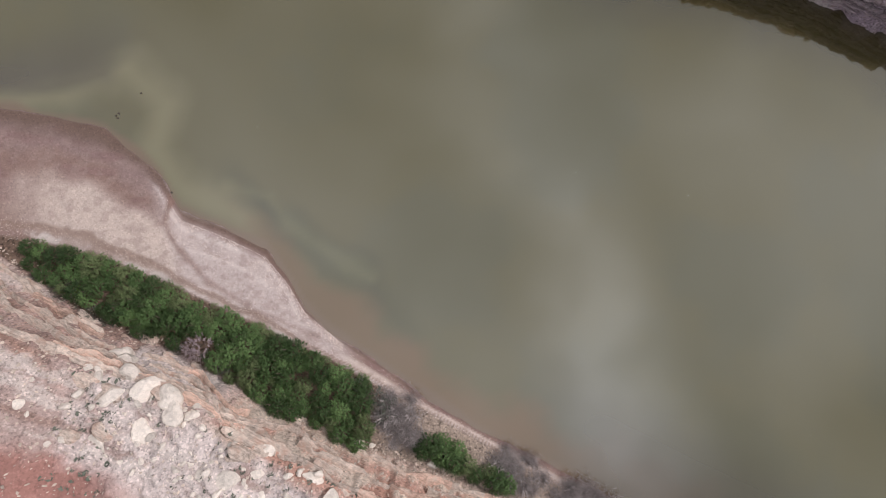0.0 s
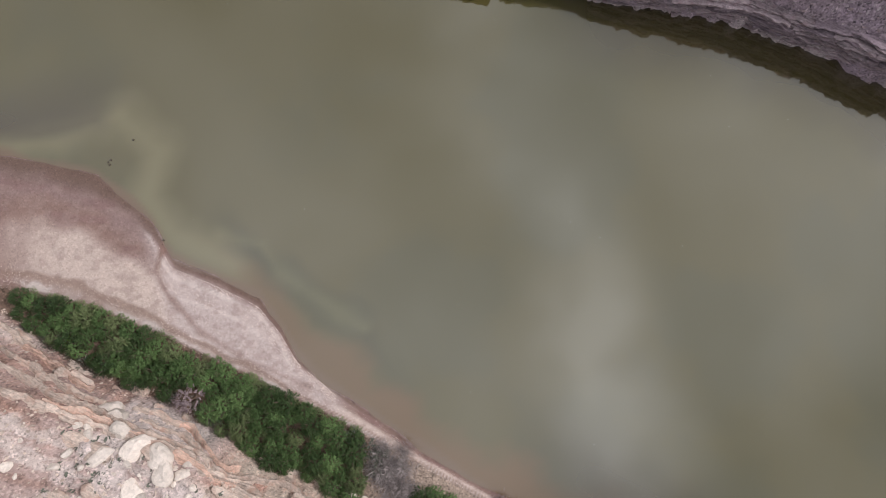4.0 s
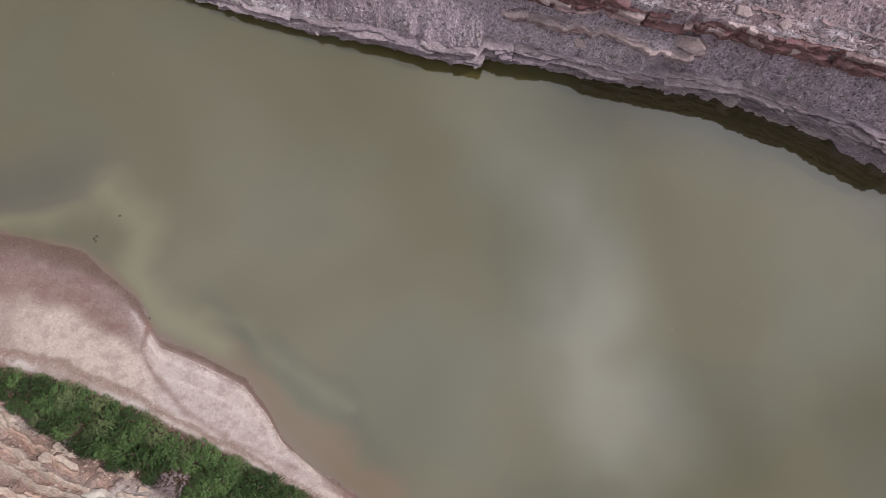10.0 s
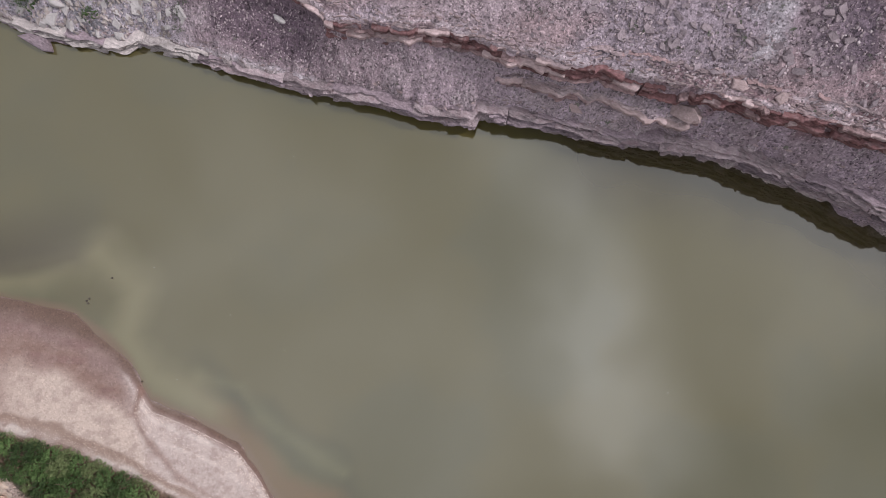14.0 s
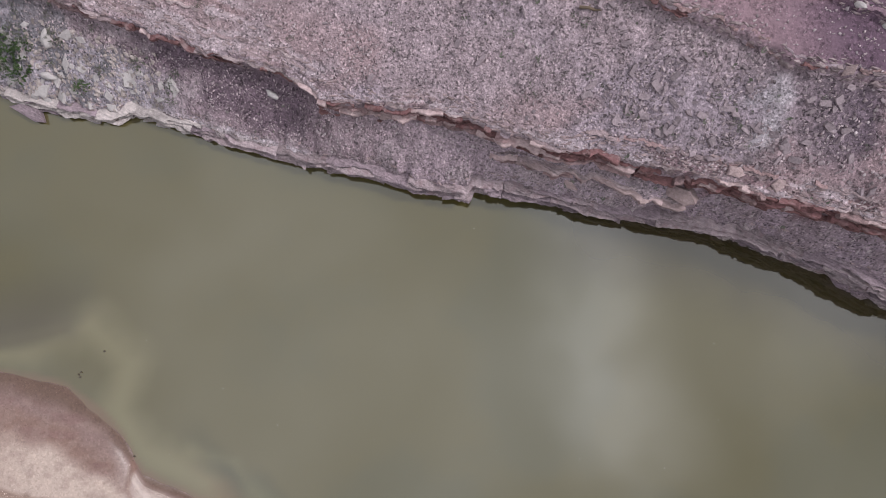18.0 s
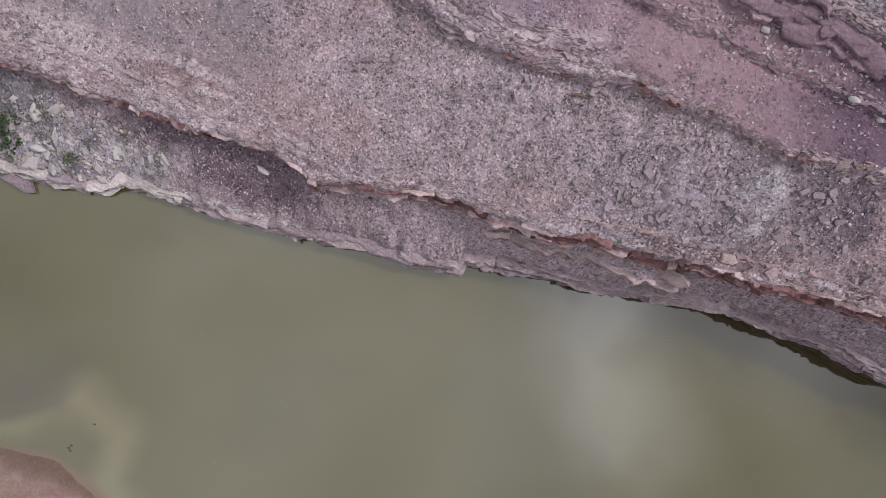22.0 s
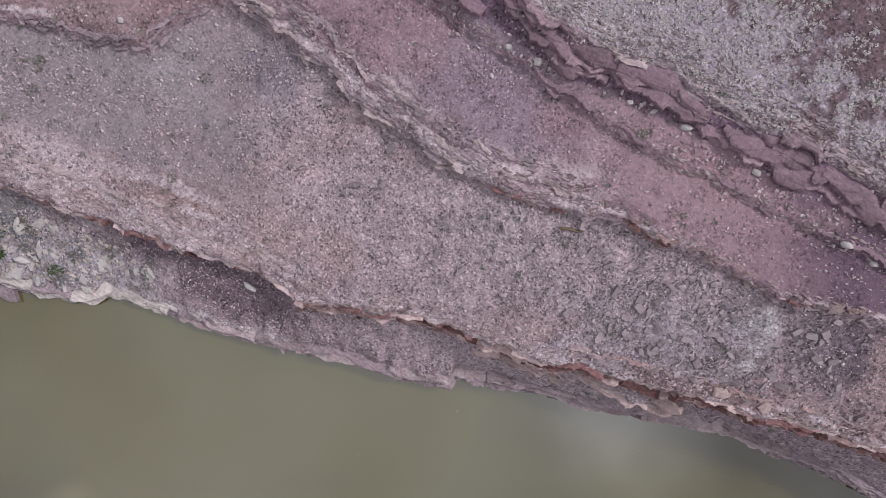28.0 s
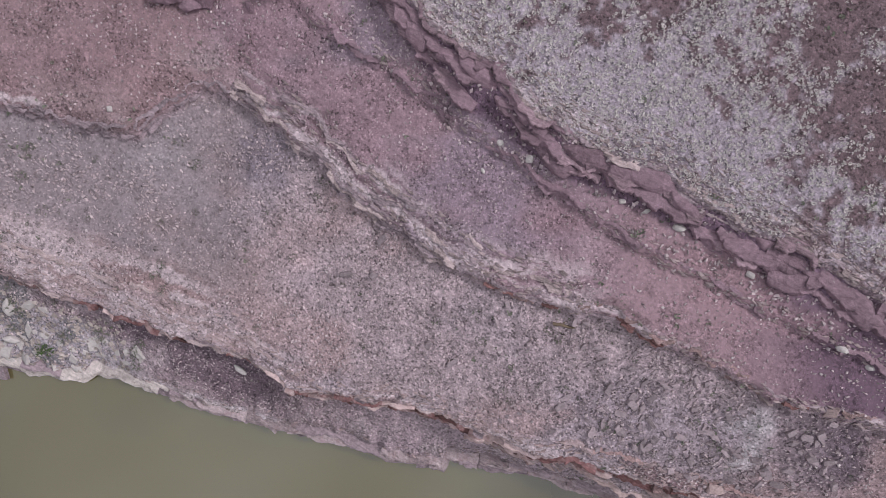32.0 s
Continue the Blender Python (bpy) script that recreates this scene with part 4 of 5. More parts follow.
BUFF_ROCKS = [mesh("rock_dome", *boulder_shape(180 + i, 12, 3, 0.7), CLIFF if i % 2 else NEAR_PALE) for i in range(6)]
PALE_BLOCKS = [mesh("block", *slab_shape(140 + i, 4, 0.5, 0.1, 0.05), PALE) for i in range(6)]


# ---- rock ledges: broken courses of rock, split at their cracks ----
def course(thing, xs_, ys_, nx, ny, ztop, over, thick, depth, materials, seed, piece=3.0, gaps=0.1, name="slab", shove=0.1, rag=1.0):
    """One course along a line: a ragged front hanging over, a back that dips into the ground, cut by cracks."""
    r = random.Random(seed)
    along = np.concatenate([[0], np.cumsum(np.hypot(np.diff(xs_), np.diff(ys_)))])
    off = over + rag * (0.65 * (fbm(along * 0.45, along * 0 + seed, 4, seed % 50) - 0.5) * 1.8 + 0.45 * (np.floor(4 * vnoise(along * 0.9, along * 0 + seed, 7)) / 4 - 0.37) + 0.12 * (vnoise(along * 5, along * 0, seed % 40) - 0.5))
    wave = 0.12 * (vnoise(along * 0.8, along * 0 + 5, seed % 30) - 0.5)
    cuts, d = [0], 0.0
    while d < along[-1]:
        d += piece * r.uniform(0.35, 1.7)
        cuts.append(min(int(np.searchsorted(along, d)), len(along) - 1))
    for a, b in zip(cuts, cuts[1:]):
        if b - a < 3 or r.random() < gaps:
            continue
        push, skew, lift, tip = r.uniform(-shove, shove), r.uniform(-0.5, 0.5) * shove, r.uniform(-0.05, 0.03), r.uniform(-0.03, 0.03)
        n = b - a
        sl = slice(a, b + 1)
        n = len(xs_[sl])
        px, py, ux, uy = xs_[sl], ys_[sl], nx[sl], ny[sl]
        o, z = off[sl] + push + skew * np.linspace(-1, 1, n), ztop[sl] + wave[sl] + lift + tip * np.linspace(-1, 1, n)
        dep = depth * r.uniform(0.8, 1.2)
        ring = [(-o + 0.1, z - thick), (-o, z - 0.12 * thick), (-o + 0.09, z), (np.maximum(-o + 0.3, 0.05), z + 0.01), (np.full(n, dep), z - 0.3), (np.full(n, dep), z - thick)]
        V = np.stack([np.stack([px + ux * q, py + uy * q, w], 1) for q, w in ring], 1).reshape(-1, 3) - np.array(thing.location)
        F = [(i * 6 + k, i * 6 + (k + 1) % 6, i * 6 + 6 + (k + 1) % 6, i * 6 + 6 + k) for i in range(n - 1) for k in range(6)]
        F += [(5, 4, 3, 2, 1, 0), tuple((n - 1) * 6 + k for k in range(6))]
        part(name, mesh(name, V, F, r.choice(materials)), thing)


def stations(f, x0, x1, shift=True, step=0.16):
    """Points along a line of the plan, with the way into the bank at each."""
    xs_ = np.arange(x0, x1, step)
    ys_ = shifted(f, xs_) if shift else f(xs_)
    sl = np.convolve(np.pad((f(xs_ + 1) - f(xs_ - 1)) / 2, 6, mode="edge"), np.ones(13) / 13, "valid")
    return xs_, ys_, -sl / np.hypot(sl, 1), 1 / np.hypot(sl, 1)


def rim(name, f, x0, x1, materials, layers, thick, over, depth, label, seed, piece=3.0, gaps=0.1, seams=None, step=0.2):
    thing = tagged(new(name), label, "rock ledge")
    thing.location = ((x0 + x1) / 2, float(f((x0 + x1) / 2)), 0)
    xs_, ys_, nx, ny = stations(f, x0, x1)
    top = height(xs_ + nx * 0.6, ys_ + ny * 0.6)
    top = np.convolve(np.pad(top, 5, mode="edge"), np.ones(11) / 11, "valid")
    for k in range(layers):
        course(thing, xs_, ys_, nx, ny, top + 0.03 - k * thick, over + step * (k - 0.4 * layers), thick, depth + step * k, seams if seams and k in (1, 2) else materials, seed + 7 * k, piece, gaps + 0.05 * k, shove=0.22)
    return thing


def block_ledge(name, f, x0, x1, blocks, caps, foot, label, seed, thick=0.9, over=0.55, piece=2.6, gaps=0.12, tiers=1):
    """Thick jointed blocks jutting over a recessed seam, under thin cap plates that step back."""
    thing = tagged(new(name), label, "rock ledge")
    thing.location = ((x0 + x1) / 2, float(f((x0 + x1) / 2)), 0)
    xs_, ys_, nx, ny = stations(f, x0, x1)
    top = height(xs_ + nx * 0.6, ys_ + ny * 0.6)
    top = np.convolve(np.pad(top, 7, mode="edge"), np.ones(15) / 15, "valid")
    fat = thick * (0.75 + 0.5 * vnoise(xs_ * 0.15, 0 * xs_, seed))
    for k, (back, th) in enumerate(((1.5, 0.12), (0.85, 0.16), (0.3, 0.2))):
        course(thing, xs_, ys_, nx, ny, top + 0.06 - 0.14 * k, over - back, th, 1.0 + back, caps, seed + 7 * k, 3.2, 0.22, "plate", 0.25, 0.8)
    z, out = top - 0.34, over
    for k in range(tiers):
        course(thing, xs_, ys_, nx, ny, z, out, thick, 1.4 + 0.3 * k, blocks, seed + 31 + k, piece, gaps, "block", 0.25, 0.7)
        course(thing, xs_, ys_, nx, ny, z - fat, out + 0.12, 0.4, 1.4 + 0.3 * k, foot, seed + 38 + k, 3.5, 0.1, "seam_rock", 0.2, 0.6)
        z, out = z - fat - 0.35, out + 0.45
    course(thing, xs_, ys_, nx, ny, z, out - 0.7, 0.6, 1.4, foot, seed + 45, 3.5, 0.1, "seam_rock", 0.2, 0.6)


PINK_BLOCK = rock_material("smooth_pinkish_ledge_block", lin(188, 166, 168), 0.4, 1.0, bump=0.7, stain=lin(126, 96, 98), bedding=0.2)
RUST_BLOCK = rock_material("rust_stained_ledge_block", lin(126, 92, 94), 0.5, 1.1, bump=0.9, stain=lin(158, 138, 140), bedding=0.35)
block_ledge("rock_ledge", LEDGE_1, -60, -12, [PINK_BLOCK, PINK_LEDGE, RUST_BLOCK], [PINK_LEDGE, PALE_PLATE, PALE_PLATE], [RED_SEAM, RED_LEDGE], "layered pinkish ledge rock jutting over the lower bank", 11, 0.6, 0.45)
block_ledge("rock_ledge", LEDGE_1, -12, 24, [PINK_BLOCK, PINK_BLOCK, RUST_BLOCK], [PINK_LEDGE, PALE_PLATE, GREY_LEDGE], [RED_SEAM, RED_LEDGE], "smooth pinkish ledge blocks with rust stains under thin cap plates", 12, 0.8, 0.5, 2.6, 0.12, 2)
block_ledge("rock_ledge", LEDGE_1, 24, 62, [RUST_BLOCK, RUST_BLOCK, RED_LEDGE, PINK_BLOCK], [RED_LEDGE, PINK_LEDGE, PALE_PLATE], [RED_SEAM], "thick broken ledge rock with rusty red seams", 13, 0.75, 0.5, 2.4, 0.15, 2)
block_ledge("rock_ledge", LEDGE_0, 8, 31.5, [PINK_BLOCK, PINK_BLOCK, TAN_BLOCK], [PINK_LEDGE, PALE_PLATE], [RED_LEDGE, GREY_LEDGE], "pale pinkish lower ledge of thick jointed blocks", 19, 0.8, 0.5, 3.2, 0.08)
rim("rock_ledge", LEDGE_2, -60, -22, [GREY_LEDGE], 5, 0.22, 0.25, 1.0, "thin-bedded grey ledge rimming the red bench", 14, 2.0)
rim("rock_ledge", LEDGE_2, -22, 6, [GREY_LEDGE, GREY_LEDGE, PALE_PLATE], 5, 0.22, 0.25, 1.0, "thin-bedded grey-tan ledge above the talus slope", 15, 2.0)
rim("rock_ledge", LEDGE_2, 6, 62, [GREY_LEDGE, RED_LEDGE], 4, 0.25, 0.25, 0.9, "low dark ledge edging the smooth red bench", 16, 2.0, seams=[RED_SEAM, GREY_LEDGE])
rim("rock_ledge", LEDGE_25, -10, 60, [PURPLE], 3, 0.3, 0.3, 0.9, "low purple mudstone ledge under the plateau wall", 17, 2.6, 0.25)
rim("plateau_rim", LEDGE_3, -8, 60, [GREY_LEDGE, PALE_PLATE], 4, 0.2, 0.25, 1.0, "thin pale grey plates along the plateau rim", 18, 3.0, 0.15)
for f, back, lift, x0, x1, mats, seed, label in ((LEDGE_2, 1.6, 0.1, -24, 18, [GREY_LEDGE, PALE_PLATE], 21, "pale bedding plates cropping out above the ledge"), (LEDGE_2, 3.2, 0.1, -18, 12, [GREY_LEDGE, PALE_PLATE], 22, "pale bedding plates cropping out above the ledge"), (LEDGE_1, 1.8, 0.1, -60, -10, [PINK_LEDGE, PALE_PLATE], 23, "pale pink bedding plates cropping out above the ledge"), (LEDGE_1, 3.6, 0.1, -60, -24, [PALE_PLATE], 24, "pale pink bedding plates cropping out above the ledge"), (LEDGE_1, 1.5, 0.1, 18, 60, [PINK_LEDGE, RED_LEDGE], 25, "rusty bedding plates cropping out above the ledge"), (LEDGE_3, 1.3, 0.1, -6, 60, [GREY_LEDGE, PALE_PLATE], 26, "pale grey plates cropping out on the plateau rim")):
    rim("bedding_outcrop", lambda x, f=f, back=back: f(x) + back, x0, x1, mats, 2, 0.16, 0.15, 0.8, label, seed, 3.5, 0.4)


# splinters of thin-bedded rock lying along the ledges
SPLINTER_GREY = rock_material("grey_splinters", lin(146, 131, 134), 0.6, 1.5, bump=0.3, island=True)
SPLINTER_PINK = rock_material("pink_splinters", lin(154, 136, 138), 0.6, 1.5, bump=0.3, island=True)


def splinters(name, f, x0, x1, count, front, back, material, label, size=(0.3, 1.3), side=1):
    x = rng.uniform(x0, x1, count)
    u = -front + (front + back) * rng.random(count) ** 1.5
    slope = (f(x + 1) - f(x - 1)) / 2
    y = (shifted(f, x) if side > 0 else f(x)) + side * u * np.hypot(slope, 1)
    h, sx, sy = surface(x, y)
    n = len(x)
    sz = sizes_of(n, *size, 1.8)
    ob = joined(name, SPLINTERS, x, y, h + 0.05, sz, rng.uniform(0.12, 0.34, n), np.arctan(slope) + rng.normal(0, 0.2, n), np.clip(sx, -0.4, 0.4), np.clip(sy, -0.4, 0.4), material)
    tagged(ob, label, "rock splinters", kind="stuff")


SPLINTERS = [([(a, b, c * (0.35 if c > 0 else 0.6)) for a, b, c in v], f) for v, f in (chip_shape(700 + i) for i in range(10))]
splinters("rock_splinters", LEDGE_1, -60, -8, 500, 0.3, 5.0, SPLINTER_PINK, "pinkish rock splinters along the lower ledge")
splinters("rock_splinters", LEDGE_1, -8, 60, 800, 0.4, 2.0, SPLINTER_PINK, "mauve rock splinters along the lower ledge")
splinters("rock_splinters", LEDGE_2, -18, 18, 600, 0.4, 4.0, SPLINTER_GREY, "grey rock splinters along the upper ledge")
splinters("rock_splinters", LEDGE_2, 18, 60, 350, 0.5, 0.7, SPLINTER_GREY, "dark grey rock splinters along the upper ledge")
splinters("rock_splinters", LEDGE_25, -10, 60, 400, 0.5, 1.0, SPLINTER_GREY, "mauve rock splinters along the low purple ledge")
splinters("rock_splinters", LEDGE_3, -8, 60, 2200, 0.3, 3.6, SPLINTER_GREY, "pale grey rock splinters along the plateau rim", (0.25, 0.9))
splinters("rock_splinters", FAR_SHORE, -60, 61, 500, -0.4, 2.2, SPLINTER_PINK, "rock splinters along the water's edge", (0.3, 1.0))


# purple wall under the plateau rim
def purple_wall():
    thing = tagged(new("mudstone_wall"), "rounded dark purple mudstone blocks under the plateau rim", "rock wall")
    thing.location = (20, 75.5, 17)
    inv = Matrix.Translation(-thing.location)
    for k, t in enumerate((0.06, 0.32, 0.6, 0.88)):
        f = lambda x, t=t: LEDGE_3_FOOT(x) * (1 - t) + LEDGE_3(x) * t
        xs_, ys_, nx, ny = stations(f, -8, 60)
        top = height(xs_ + nx * 0.5, ys_ + ny * 0.5)
        top = np.convolve(np.pad(top, 7, mode="edge"), np.ones(15) / 15, "valid")
        course(thing, xs_, ys_, nx, ny, top + 0.08, 0.35, 0.8, 2.4, [PURPLE, PURPLE, PURPLE_PALE], 31 + 9 * k, 4.5, 0.22, "block", 0.4, 1.5)
    x = -8.0
    while x < 60:
        ya, yb = float(LEDGE_3_FOOT(x)), float(LEDGE_3(x))
        slope = math.atan(float(LEDGE_3(x + 1) - LEDGE_3(x - 1)) / 2)
        s = random.uniform(1.3, 4.2)
        y = ya + (yb - ya) * random.uniform(0.1, 0.85)
        z = float(ground_z(x, y)) - 0.05 * s
        part("block", random.choice(PURPLE_ROCKS), thing, inv @ Matrix.Translation((x, y, z)) @ Matrix.Rotation(slope + random.uniform(-0.25, 0.25), 4, "Z") @ Matrix.Rotation(random.uniform(0.0, 0.3), 4, "X") @ Matrix.Diagonal((s * 1.7, s * 0.75, s * 0.6, 1)))
        x += s * random.uniform(0.35, 0.9)


purple_wall()


# broken bank at the water's edge
def shore_bank():
    for x0, x1, label in ((-60, -28, "pale broken rock rim standing in the river"), (-28, 10, "pinkish rock rim standing in the river"), (10, 61, "steep dark-footed rock rim standing in the river")):
        thing = tagged(new("bank_edge"), label, "rock bank")
        thing.location = ((x0 + x1) / 2, float(FAR_SHORE((x0 + x1) / 2)), 0)
        xs_, ys_, nx, ny = stations(FAR_SHORE, x0, x1, False)
        ys_ = ys_ + 0.25
        for k in range(18):
            z = BANK(xs_) + 0.08 - k * 0.3
            ok = z > 0.15
            if ok.sum() < 20:
                continue
            a, b = np.argmax(ok), len(ok) - np.argmax(ok[::-1])
            sl = slice(a, b)
            course(thing, xs_[sl], ys_[sl], nx[sl], ny[sl], z[sl], (-0.1, 0.15, 0.32, 0.36)[k] if k < 4 else 0.34 - 0.06 * (k - 4), 0.32, 1.6 - 0.03 * k, [PALE_BANK, PALE_BANK, GREY_LEDGE] if x0 == -60 else [BANK_ROCK, BANK_ROCK, GREY_LEDGE], 41 + k + int(x0), 5.0, 0.12 if k < 3 else 0.02, shove=0.3, rag=0.85)


shore_bank()


# ---- loose rock of the far bank ----
def lone(name, meshes, places, label, category, group="", sink=0.1):
    """Loose rocks one by one: x, y, size, flatness, thickness, yaw."""
    a = np.array([p[:2] for p in places])
    h, sx, sy = surface(a[:, 0], a[:, 1])
    for (x, y, s, fl, th, yaw), hz, tx, ty in zip(places, h, np.clip(sx, -0.7, 0.7), np.clip(sy, -0.7, 0.7)):
        ob = new(name, random.choice(meshes))
        ob.matrix_world = tangent_pose(x, y, hz + (0.28 - sink) * s * th * 0.6, tx + random.uniform(-0.3, 0.3), ty + random.uniform(-0.3, 0.3), yaw, s, fl, th)
        tagged(ob, label, category, group)


def between(n, fa, fb, x0, x1, a=0.0, b=1.0):
    x = rng.uniform(x0, x1, n)
    lo, hi = fa(x), fb(x)
    return x, lo + (hi - lo) * rng.uniform(a, b, n)


def talus_slabs():
    places = []
    while len(places) < 260:
        x = random.gauss(29, 9) if random.random() < 0.72 else random.uniform(-14, 58)
        if not -14 < x < 59:
            continue
        y = random.uniform(float(LEDGE_1(x)) + 1.5, float(LEDGE_2(x)) - 1)
        if math.hypot(x - 35.8, y - 51.6) < 2.6:
            continue
        places.append((x, y, 0.5 + 1.0 * random.random() ** 2.2, random.uniform(0.35, 0.75), random.uniform(1.3, 2.4), random.uniform(0, 6.28)))
    lone("rock_slab", SLABS, places, "flat mauve-grey slab fallen on the talus slope", "rock", "slabs on the talus slope")


talus_slabs()
x, y = between(46000, LEDGE_1, LEDGE_2, -60, 62, 0.02, 0.97)
bare = (1 - smooth(2.0, 6.0, y - LEDGE_1(x))) * (1 - smooth(-14, -8, x))
keep = (fbm(x * 0.22, y * 0.3, 3, 300) > 0.3 + 0.35 * rng.random(len(x))) & (rng.random(len(x)) > 0.75 * bare) & (rng.random(len(x)) > 0.7 * smooth(30, 44, x)) & (np.hypot(x - 35.8, 1.2 * (y - 51.6)) > 2.4 * rng.random(len(x)) + 0.6) & (np.hypot(x + 27, 1.2 * (y - 76)) > 4 * rng.random(len(x)))
scatter("talus_rubble", x[keep], y[keep], sizes_of(keep.sum(), 0.08, 0.48, 3.0), MAUVE_CHIPS, "angular mauve-grey rock chips strewn over the slope", "rubble", 0.22)
x, y = between(1500, LEDGE_1, LEDGE_2, -60, 62, 0.02, 0.97)
scatter("pale_rubble", x, y, sizes_of(len(x), 0.12, 0.5, 2.4), TAN_CHIPS, "pale rock chips strewn over the slope", "rubble")
x, y = between(14000, FAR_SHORE, LEDGE_1, -60, 62, 0.12, 0.95)
keep = rng.random(len(x)) > 0.6 * smooth(15, 35, x)
x, y = x[keep], y[keep]
scatter("shelf_rubble", x, y, sizes_of(len(x), 0.08, 0.42, 2.8), MAUVE_CHIPS, "grey and mauve gravel on the lower bank", "rubble")
x, y = between(1800, FAR_SHORE, LEDGE_1, -60, 62, 0.08, 0.95)
keep = (vnoise(x * 0.2, y * 0.2, 310) > 0.4) | (x < -30)
scatter("shelf_stones", x[keep], y[keep], sizes_of(keep.sum(), 0.1, 0.5, 2.6), TAN_CHIPS, "pale stones on the lower bank", "rubble")
x, y = between(1500, FAR_SHORE, LEDGE_1, -60, -20, 0.06, 0.8)
keep = vnoise(x * 0.25, y * 0.25, 330) > 0.35 + 0.65 * smooth(-38, -22, x) + 0.2 * rng.random(len(x)) - 0.1
x, y = x[keep], y[keep]
scatter("white_rubble", x, y, sizes_of(len(x), 0.2, 0.8, 2.4), WHITE_CHIPS, "whitish sandstone rubble on the lower bank", "rubble", 0.15, (0.45, 0.95))
x, y = between(11000, LEDGE_2, LEDGE_3_FOOT, -60, 62, 0.03, 0.98)
keep = vnoise(x * 0.16, y * 0.16, 320) > rng.random(len(x)) * (0.7 + 0.9 * smooth(14, 24, x))
scatter("bench_gravel", x[keep], y[keep], sizes_of(keep.sum(), 0.1, 0.45, 2.8), MAUVE_CHIPS, "mauve gravel lying on the red bench", "rubble")
x, y = between(1000, LEDGE_2, LEDGE_25, -60, 62, 0.0, 1.0)
scatter("bench_stones", x, y, sizes_of(len(x), 0.1, 0.5, 3.0), TAN_CHIPS, "pale stones lying on the red bench", "rubble")
x, y = between(2200, LEDGE_25, LEDGE_3, -10, 62, 0.0, 1.0)
scatter("wall_scree", x, y, sizes_of(len(x), 0.12, 0.6, 2.4), MAUVE_CHIPS, "fallen chips under the purple wall", "rubble")

lone("boulder", PALE_ROCKS, [(9.6, 77.7, 1.0, 0.8, 0.8, 0.3), (12.4, 76.1, 1.1, 0.7, 0.7, 1.2), (8.1, 75.0, 0.8, 0.6, 0.7, 2.0), (21.3, 72.4, 0.9, 0.6, 0.7, 0.2), (23.5, 71.5, 0.9, 0.6, 0.6, 0.4), (26.5, 70.1, 1.5, 0.5, 0.6, 2.8), (-31.5, 80.3, 0.8, 0.9, 0.8, 0.0), (33.0, 66.1, 1.2, 0.5, 0.6, 2.6), (41.5, 59.7, 1.6, 0.5, 0.6, 2.7), (44.5, 58.1, 1.2, 0.6, 0.6, 2.7)], "pale boulder lying on the red bench", "boulder", "boulders on the bench")
BIG_PURPLE = [mesh("boulder", *boulder_shape(260 + i, 16, 4, 0.75), PURPLE) for i in range(4)]
lone("boulder", BIG_PURPLE, [(-25.2, 92.35, 5.4, 0.6, 0.7, 0.3), (-21.6, 92.75, 5.0, 0.7, 0.7, 0.9), (-23.4, 91.45, 3.4, 0.7, 0.6, 2.5), (-27.6, 92.15, 1.6, 0.8, 0.8, 2.0), (-14.0, 92.95, 4.8, 0.6, 0.8, 2.9), (-16.6, 90.95, 1.6, 0.6, 0.7, 2.2), (-10.8, 94.15, 2.6, 0.7, 0.8, 1.0)], "rounded dark purple boulder on the red bench", "boulder", "purple boulders")
lone("rock_slab", LEDGE_BLOCKS, [(28.9, 42.3, 4.4, 0.55, 0.8, -0.2), (33.2, 44.5, 2.6, 0.45, 0.8, -0.2), (17.7, 43.6, 2.3, 0.55, 0.6, -0.35), (37.6, 43.3, 2.0, 0.6, 0.7, 0.6), (41.0, 53.7, 1.7, 0.6, 0.7, 0.8), (-4.8, 50.3, 3.0, 0.5, 0.6, -0.25), (0.2, 50.0, 2.2, 0.6, 0.6, -0.1)], "large pinkish-tan slab resting on the ledge", "rock", "pale ledge slabs", 0.0)
WHITE = [(-46.6, 58.3, 2.5, 0.6, 0.7, 1.4), (-43.8, 58.7, 2.5, 0.6, 0.7, 0.2), (-42.2, 58.2, 1.5, 0.7, 0.7, 2.4), (-47.2, 54.3, 2.0, 0.55, 0.7, -0.2), (-36.4, 54.5, 3.0, 0.42, 0.6, -0.45), (-48.4, 52.6, 2.8, 0.7, 0.6, 0.5), (-40.3, 50.9, 0.9, 1.0, 0.9, 0.0), (-44.6, 55.6, 2.8, 0.35, 0.7, 1.4), (-50.5, 56.5, 2.2, 0.7, 0.7, 0.7), (-34.2, 53.4, 1.6, 0.6, 0.6, 0.8), (-49.2, 59.8, 1.3, 0.7, 0.8, 0.1), (-38.2, 53.0, 1.2, 0.7, 0.7, 2.0), (-36.9, 52.0, 1.5, 0.6, 0.7, 1.0), (-52.5, 53.6, 2.4, 0.6, 0.7, 0.3), (-18.3, 52.6, 2.4, 0.3, 0.5, -0.5)]
lone("white_block", PALE_BLOCKS + PALE_ROCKS[:3], WHITE, "whitish angular sandstone block on the lower bank", "rock", "white blocks on the bank")
for i in range(40):
    x = random.uniform(-54, -31)
    WHITE.append((x, random.uniform(float(FAR_SHORE(x)) + 0.8, float(LEDGE_1(x)) - 4.5), random.uniform(0.7, 2.2), random.uniform(0.45, 0.9), 0.8, random.uniform(0, 6.28)))
lone("white_block", PALE_BLOCKS, WHITE[15:], "whitish sandstone block on the lower bank", "rock", "white blocks on the bank")
edge_slab = tagged(new("rock_slab", mesh("rock_slab", *slab_shape(149, 5, 0.3, 0.12, 0.03), GREY_LEDGE)), "long smooth grey slab lying in the water's edge", "rock")
